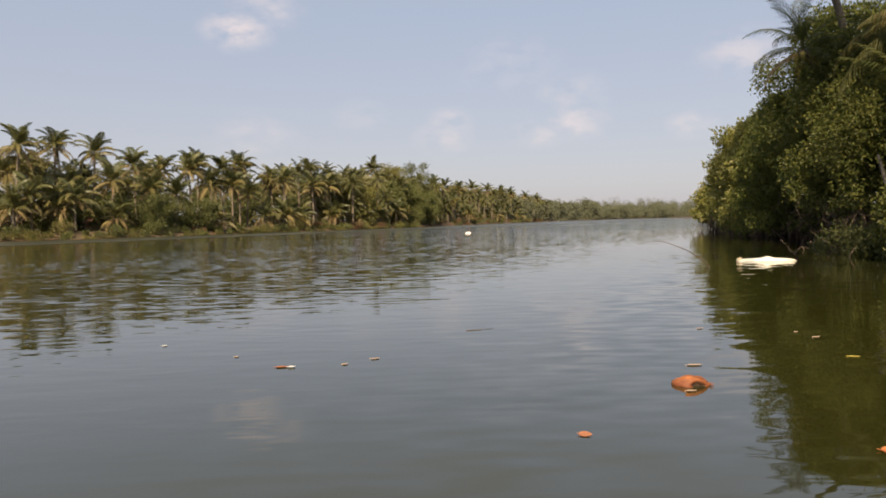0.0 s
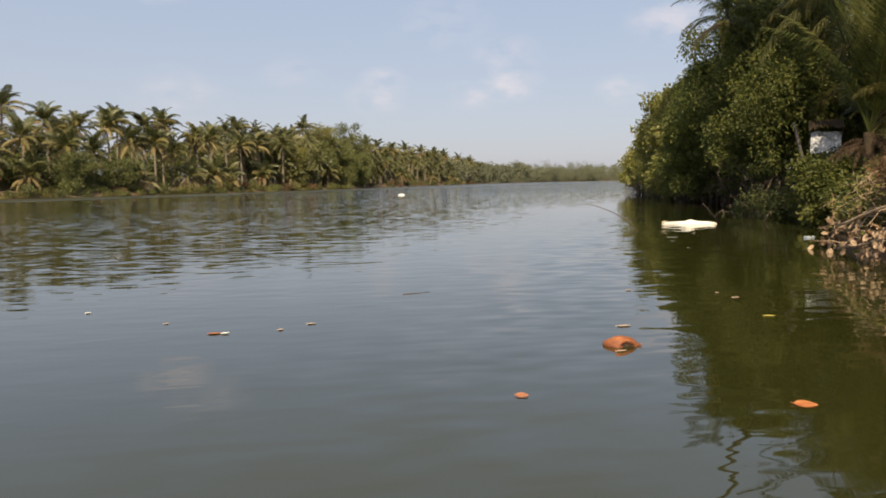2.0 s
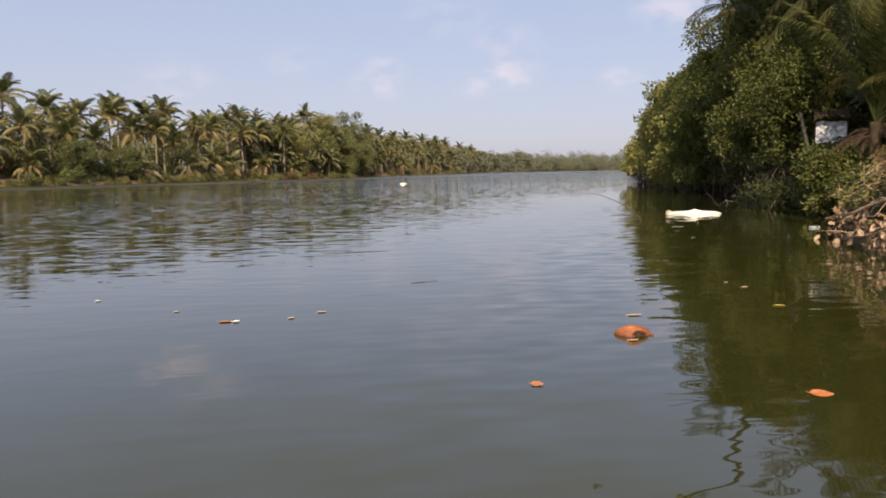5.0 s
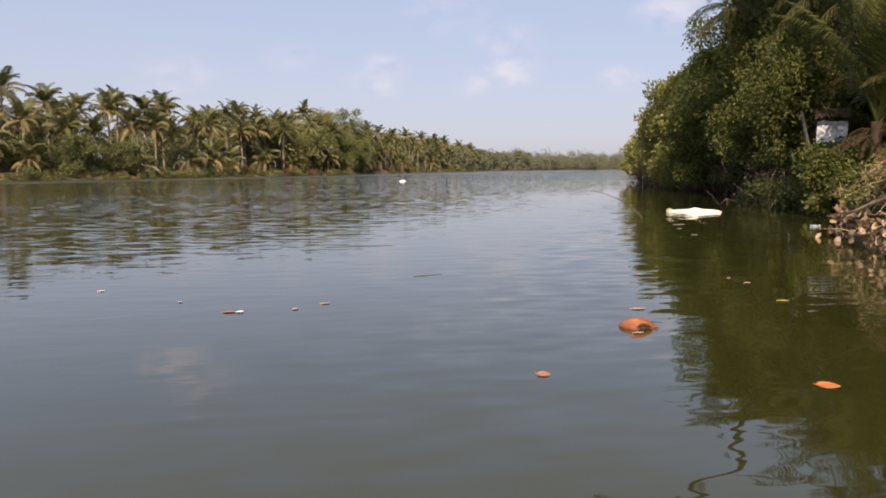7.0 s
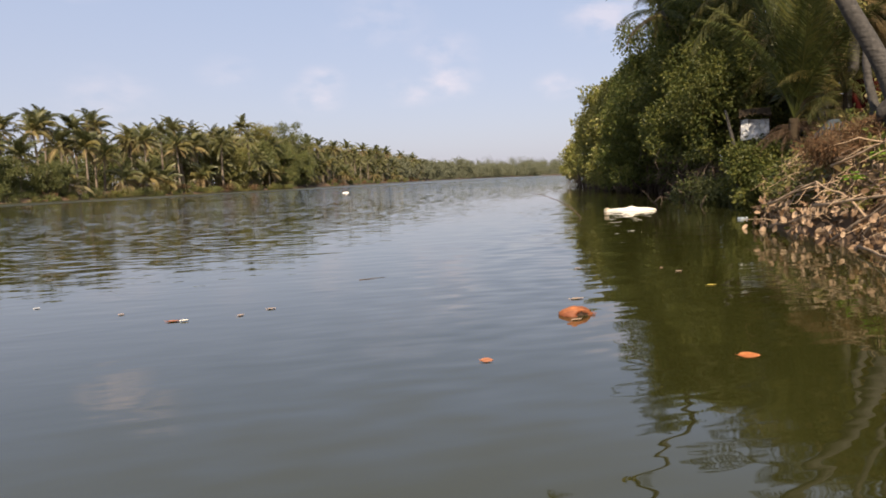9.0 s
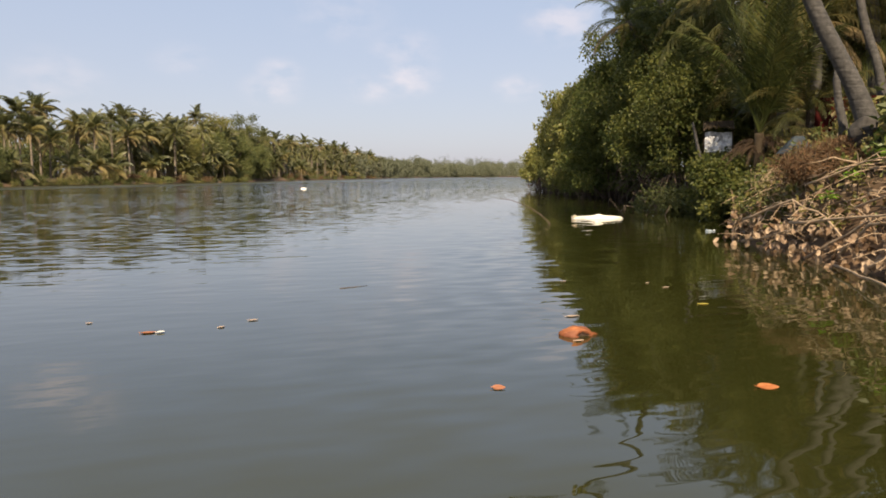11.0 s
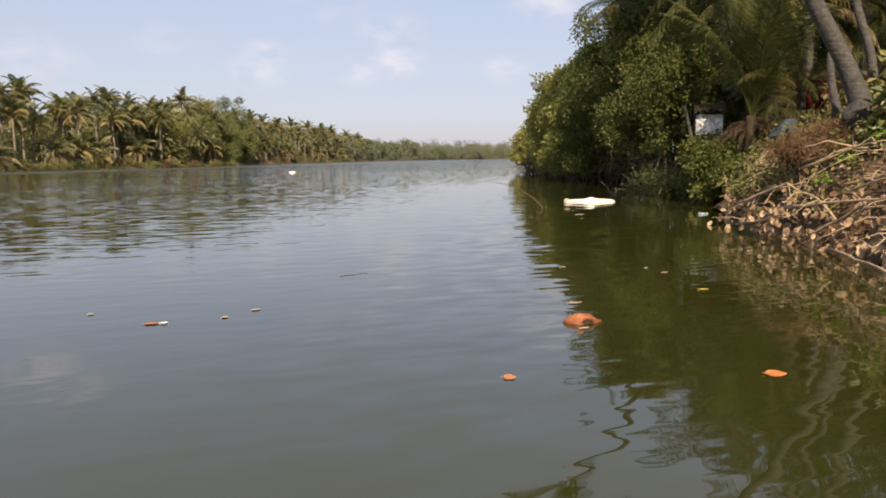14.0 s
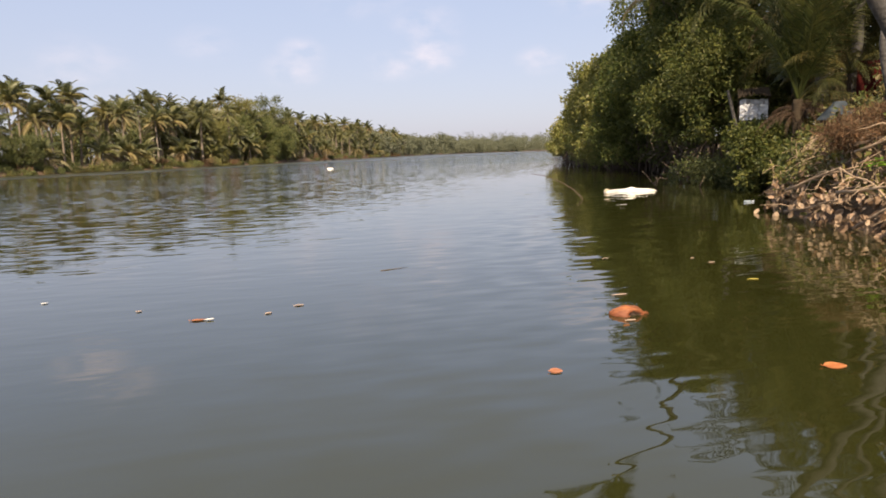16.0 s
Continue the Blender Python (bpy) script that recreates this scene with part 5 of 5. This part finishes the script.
# scrub wears the shaded leaf copy, so its darkness is painted in
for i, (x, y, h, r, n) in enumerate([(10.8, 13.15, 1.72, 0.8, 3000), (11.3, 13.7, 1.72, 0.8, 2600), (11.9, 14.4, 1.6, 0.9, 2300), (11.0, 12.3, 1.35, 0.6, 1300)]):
    shrub("bank_shrub", x, y, h, r, n, 0.1, M_MANGROVE_SHADED, 180 + i, "dark green scrub between the mangroves and the bank", group="scrub below the shed", z=0.0, slim=0.5)
shrub("bank_shrub", 7.2, 6.75, 0.3, 0.4, 260, 0.09, M_LEAF_YEL, 95, "sparse yellow-green creeper over the brushwood", group="shrubs on the near bank")
for i, (x, y, z, h, r, n) in enumerate([(8.15, 6.75, 1.35, 0.5, 0.3, 170), (8.55, 6.75, 1.45, 0.7, 0.35, 220), (8.45, 6.35, 1.5, 0.65, 0.35, 190), (7.75, 6.6, 1.2, 0.3, 0.3, 110)]):
    shrub("bank_shrub", x, y, h, r, n, 0.145, M_BROAD_WEED, 140 + i, "broad-leaved green weed at the foot of the palm", group="shrubs on the near bank", z=z, slim=0.5)
shrub("bank_shrub", 7.75, 8.3, 0.45, 0.5, 500, 0.10, M_WEED, 96, "sparse yellow-green creeper over the brushwood", group="shrubs on the near bank")


def sapling(x, y, z, h, n, material, seed, label):
    """A thin bent stem with broad oval leaves along its upper half."""
    rng = random.Random(seed)
    t = thing("sapling", (x, y, z), label, "sapling", "saplings at the water's edge")
    lean = Vector((rng.uniform(-0.25, 0.05), rng.uniform(-0.2, 0.2), 1)) * h
    pts = wobbly([(0, 0, 0), lean * 0.35, lean * 0.7, lean], rng, 0.02)
    stem = part("stem", tube(pts, [0.011, 0.009, 0.006, 0.003], 6), M_STICK, t, smooth=True)
    for k in range(n):
        f = 0.4 + 0.6 * k / (n - 1)
        b = Vector(pts[1]).lerp(Vector(pts[3]), (f - 0.35) / 0.65)
        a = k * 2.4 + rng.uniform(-0.4, 0.4)
        d, ln = Vector((math.cos(a), math.sin(a), rng.uniform(-0.5, 0.4))).normalized(), rng.uniform(0.09, 0.15)
        sd, w = Vector((-math.sin(a), math.cos(a), 0)), ln * 0.28
        dz = Vector((0, 0, w * 0.4))
        part("leaf", ([b, b + d * ln * 0.35 + sd * w, b + d * ln * 0.75 + sd * w * 0.7, b + d * ln, b + d * ln * 0.75 - sd * w * 0.7, b + d * ln * 0.35 - sd * w, b + d * ln * 0.35 - dz, b + d * ln * 0.75 - dz],
                      [(0, 6, 1), (1, 6, 7, 2), (2, 7, 3), (0, 5, 6), (5, 4, 7, 6), (4, 3, 7)]), material, stem)
    return t


for k, (x, y, h) in enumerate([(8.05, 9.35, 0.62), (8.3, 9.7, 0.75), (8.6, 9.95, 0.6), (7.75, 8.95, 0.7), (8.45, 9.45, 0.8), (9.05, 10.45, 0.7), (9.4, 10.95, 0.55), (7.95, 8.8, 0.85), (8.85, 10.0, 0.9)]):
    sapling(x, y, min(gz(x, y), 0.3) - 0.05, h, 9 + k % 4, M_LEAF_YEL if k % 3 else M_WEED, 210 + k, "thin sapling with yellow-green leaves at the water's edge")

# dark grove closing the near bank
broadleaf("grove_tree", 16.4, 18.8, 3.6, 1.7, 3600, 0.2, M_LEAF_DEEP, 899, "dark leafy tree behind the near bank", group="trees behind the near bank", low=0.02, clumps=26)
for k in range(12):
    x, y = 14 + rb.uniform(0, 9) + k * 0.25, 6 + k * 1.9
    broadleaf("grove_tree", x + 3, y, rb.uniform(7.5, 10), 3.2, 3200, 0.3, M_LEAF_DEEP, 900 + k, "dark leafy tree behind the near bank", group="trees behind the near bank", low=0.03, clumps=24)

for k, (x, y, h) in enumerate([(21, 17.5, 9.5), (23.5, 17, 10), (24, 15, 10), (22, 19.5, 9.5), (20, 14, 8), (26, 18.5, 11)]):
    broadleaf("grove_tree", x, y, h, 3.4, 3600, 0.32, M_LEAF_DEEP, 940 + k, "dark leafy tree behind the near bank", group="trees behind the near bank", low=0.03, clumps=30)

# rock by the palm
bm = bmesh.new()
bmesh.ops.create_icosphere(bm, subdivisions=3, radius=0.24)
for v in bm.verts:
    v.co *= 1 + 0.25 * noise.noise(v.co * 4)
    v.co.z *= 1.05
rock = new("rock", bpy.data.meshes.new("rock"))
bm.to_mesh(rock.data)
bm.free()
rock.data.materials.append(M_ROCK)
rock.matrix_basis = pose(8.24, 7.22, 1.60)
tagged(rock, "rounded dark grey rock half hidden in the brush", "rock")


# ---------------- things afloat ----------------
def coconut(x, y, rz):
    """An old husk lying low in the water: long and flattened, pointed at one end, with a ragged dark hole in its upper side."""
    bm = bmesh.new()
    bmesh.ops.create_uvsphere(bm, u_segments=64, v_segments=40, radius=1.0)
    hole = Vector((0.40, -0.88, 0.26)).normalized()
    for v in bm.verts:
        c = Vector((v.co.z, v.co.y, v.co.x))
        taper = 1 - 0.16 * c.x - 0.22 * max(-c.x, 0) ** 2
        ridge = 1 + 0.05 * math.cos(3 * math.atan2(c.z, c.y) + 0.6)
        n = 1 + 0.13 * noise.noise(c * 1.7) + 0.06 * noise.noise(c * 4.5) + 0.03 * noise.noise(c * 11)
        p = Vector((c.x * 0.158 * n, c.y * 0.112 * taper * ridge * n, c.z * 0.088 * taper * ridge * n))
        d = (c - hole).length + 0.12 * noise.noise(c * 6)
        if d < 0.50:
            p *= 1 - 0.42 * min(1.0, (0.50 - d) / 0.12)
        v.co = p
    for f in bm.faces:
        m = sum((Vector((v.co.x / 0.158, v.co.y / 0.112, v.co.z / 0.088)) for v in f.verts), Vector()) / len(f.verts)
        # faces dented into the hole take the near-black colour
        f.material_index = 1 if m.length < 0.78 and m.y < 0.0 else 0
        f.smooth = True
    bmesh.ops.recalc_face_normals(bm, faces=bm.faces)
    me = bpy.data.meshes.new("husk")
    bm.to_mesh(me)
    bm.free()
    me.materials.append(M_HUSK)
    me.materials.append(M_HUSK_HOLE)
    t = thing("coconut", (x, y, -0.006), "old orange-brown coconut husk with a dark hole floating half sunk", "coconut", rz=rz, s=0.73)
    h = new("husk", me)
    h.parent = t
    rng = random.Random(8)
    for k in range(14):
        a = rng.uniform(-0.5, 0.5)
        b = Vector((0.145, a * 0.05, rng.uniform(-0.01, 0.03)))
        d = Vector((rng.uniform(0.02, 0.05), a * 0.05, rng.uniform(-0.015, 0.015)))
        part("fibre", tube([b, b + d * 0.6 + Vector((0, 0, 0.004)), b + d], [0.0022, 0.0016, 0.0006], 4), M_HUSK, h)
    return t


def float_leaf(x, y, rz, length, width, material, label, curl=0.25, seed=0, tilt=0.0):
    """An ovate leaf, its rim and tip curled up from the water."""
    n, vs, fs = 9, [], []
    rng = random.Random(seed)
    tw = rng.uniform(-0.3, 0.3)
    for i in range(n):
        s = i / (n - 1)
        w = width * 0.5 * (math.sin(math.pi * s ** 0.8) ** 0.8 if 0 < s < 1 else 0.0) + 0.002
        z = curl * length * (s - 0.45) ** 2 * 0.8
        for q in (-1, -0.5, 0, 0.5, 1):
            vs.append((length * (s - 0.5), w * q, z + abs(q) ** 2 * w * curl * (1 + tw * q) + 0.003))
    m = len(vs)
    vs += [(a, b, c - 0.003) for a, b, c in vs]
    for i in range(n - 1):
        for q in range(4):
            k = i * 5 + q
            fs.append((k, k + 5, k + 6, k + 1))
            fs.append((m + k, m + k + 1, m + k + 6, m + k + 5))
    ob = part("fallen_leaf", (vs, fs), material, None, label, True)
    ob.matrix_basis = pose(x, y, 0.003 + width * 0.2 * math.sin(radians(tilt)), tilt, 0, rz)
    tagged(ob, category="leaf", group="leaves afloat")
    st = part("stalk", tube([(-length * 0.5, 0, curl * length * 0.16), (-length * 0.62, 0.004, curl * length * 0.16 + 0.004)], [0.002, 0.0015], 5), material, ob)
    return ob


def foam_slab(x, y, rz, length, depth, high, seed):
    rng = random.Random(seed)
    t = thing("polystyrene_float", (x, y, 0.0), "broken white polystyrene slab floating on the river" if length > 1 else "white polystyrene lump floating on the river", "polystyrene", rz=rz)
    bm = bmesh.new()
    n = 28
    rings = []
    for i in range(n + 1):
        s = i / n
        e = min(1.0, math.sqrt(max(0.03, 1 - max(0, abs(s - 0.5) * 2 - 0.45) ** 2 / 0.31)))
        hz = high * (0.72 + 0.38 * math.exp(-((s - 0.53) / 0.085) ** 2) + 0.08 * noise.noise(Vector((s * 9, seed, 0)))) * e
        dy = depth * (0.9 + 0.15 * noise.noise(Vector((s * 6, 3, seed)))) * e
        ring = []
        for k in range(12):
            a = 2 * math.pi * k / 12
            ca, sa = math.cos(a), math.sin(a)
            ring.append(bm.verts.new((length * (s - 0.5), dy * 0.5 * math.copysign(abs(ca) ** 0.6, ca), (hz if sa > 0 else high * 0.4) * math.copysign(abs(sa) ** 0.6, sa))))
        rings.append(ring)
    for a, b in zip(rings[:-1], rings[1:]):
        for k in range(12):
            bm.faces.new((a[k], a[(k + 1) % 12], b[(k + 1) % 12], b[k]))
    bm.faces.new(rings[0][::-1])
    bm.faces.new(rings[-1])
    bmesh.ops.recalc_face_normals(bm, faces=bm.faces)
    me = bpy.data.meshes.new("slab")
    bm.to_mesh(me)
    bm.free()
    me.polygons.foreach_set("use_smooth", [True] * len(me.polygons))
    me.materials.append(M_FOAM)
    ob = new("slab", me)
    ob.parent = t
    if length > 1:
        part("stained_end", tube([(-length * 0.505, 0, 0.03), (-length * 0.49, 0, 0.03), (-length * 0.44, 0, 0.03), (-length * 0.41, 0, 0.03)], [0.02, 0.045, 0.065, 0.05], 12), M_FOAM_DIRTY, ob, "brown stained broken end", True)
    return t


coconut(2.03, 4.00, -16)
foam_slab(8.62, 14.85, -14, 1.28, 0.30, 0.10, 3)
foam_slab(6.3, 57.6, 5, 0.55, 0.28, 0.09, 6)
LEAVES = [(1.10, 3.10, -20, 0.066, 0.046, M_LEAF_PEACH), (-0.66, 4.92, -5, 0.10, 0.045, M_LEAF_OR), (2.37, 2.70, -25, 0.105, 0.062, M_LEAF_OR), (2.29, 4.53, 0, 0.11, 0.035, M_LEAF_TAN), (3.54, 4.63, -15, 0.085, 0.035, M_LEAF_YE),
          (3.77, 5.44, 10, 0.07, 0.035, M_LEAF_TAN), (3.76, 5.72, 30, 0.04, 0.03, M_LEAF_TAN), (-0.20, 4.95, 30, 0.05, 0.03, M_LEAF_TAN), (0.02, 5.12, 5, 0.07, 0.03, M_LEAF_TAN), (-1.85, 5.98, 20, 0.045, 0.03, M_LEAF_PALE),
          (-1.09, 5.37, 0, 0.04, 0.025, M_LEAF_TAN), (3.03, 6.06, 0, 0.06, 0.03, M_LEAF_TAN), (1.96, 3.84, 5, 0.07, 0.025, M_LEAF_TAN)]
for i, (x, y, a, l, w, m) in enumerate(LEAVES):
    float_leaf(x, y, a, l, w, m, {M_LEAF_PEACH.name: "pale orange fallen leaf floating on the water", M_LEAF_OR.name: "orange-brown fallen leaf floating on the water", M_LEAF_TAN.name: "pale tan fallen leaf floating on the water", M_LEAF_YE.name: "yellow fallen leaf floating on the water"}.get(m.name, "bleached scrap of leaf floating on the water"), 0.06, i, 10 if i in (0, 2) else 0)
float_leaf(-0.585, 4.90, 10, 0.055, 0.03, M_LEAF_PALE, "bleached scrap of leaf floating on the water", 0.3, 40)


def twig(points, r, label):
    b = Vector(points[0])
    t = part("twig", tube([Vector(p) - b for p in points], [r * (1 - 0.7 * i / (len(points) - 1)) for i in range(len(points))], 6), M_BARK, None, label, True)
    t.location = b
    return tagged(t, category="twig", group="twigs standing in the water")


twig([(6.63, 13.43, -0.25), (6.59, 13.43, 0.02), (6.42, 13.5, 0.2), (6.2, 13.6, 0.36), (5.84, 13.77, 0.52), (5.6, 13.85, 0.56)], 0.014, "thin dark twig curving out of the water")
twig([(9.5, 14.9, -0.2), (9.4, 15.0, 0.12), (9.29, 15.05, 0.24), (9.22, 15.08, 0.36), (9.1, 15.12, 0.48)], 0.02, "forked dead twig standing in the water")
twig([(9.36, 15.0, 0.16), (9.5, 14.95, 0.3), (9.66, 14.85, 0.27)], 0.02, "forked dead twig standing in the water")
twig([(10.9, 15.3, -0.2), (10.94, 15.32, 0.05), (11.05, 15.3, 0.25)], 0.025, "short dead twig standing in the water")
twig([(0.85, 6.33, 0.002), (1.0, 6.37, 0.004), (1.13, 6.42, 0.002)], 0.0035, "thin twig floating flat on the water")

t = thing("bottle", (8.6, 10.75, 0.008), "bluish plastic bottle with white cap floating at the bank", "bottle", rz=-30, s=0.62)
part("body", tube([(-0.12, 0, 0), (-0.115, 0, 0), (0.04, 0, 0), (0.09, 0, 0), (0.12, 0, 0)], [0.02, 0.042, 0.042, 0.02, 0.018], 12), M_BOTTLE, t, smooth=True)
part("cap", tube([(0.11, 0, 0.004), (0.165, 0, 0.004)], [0.034, 0.034], 12), M_BOTTLE_CAP, t)
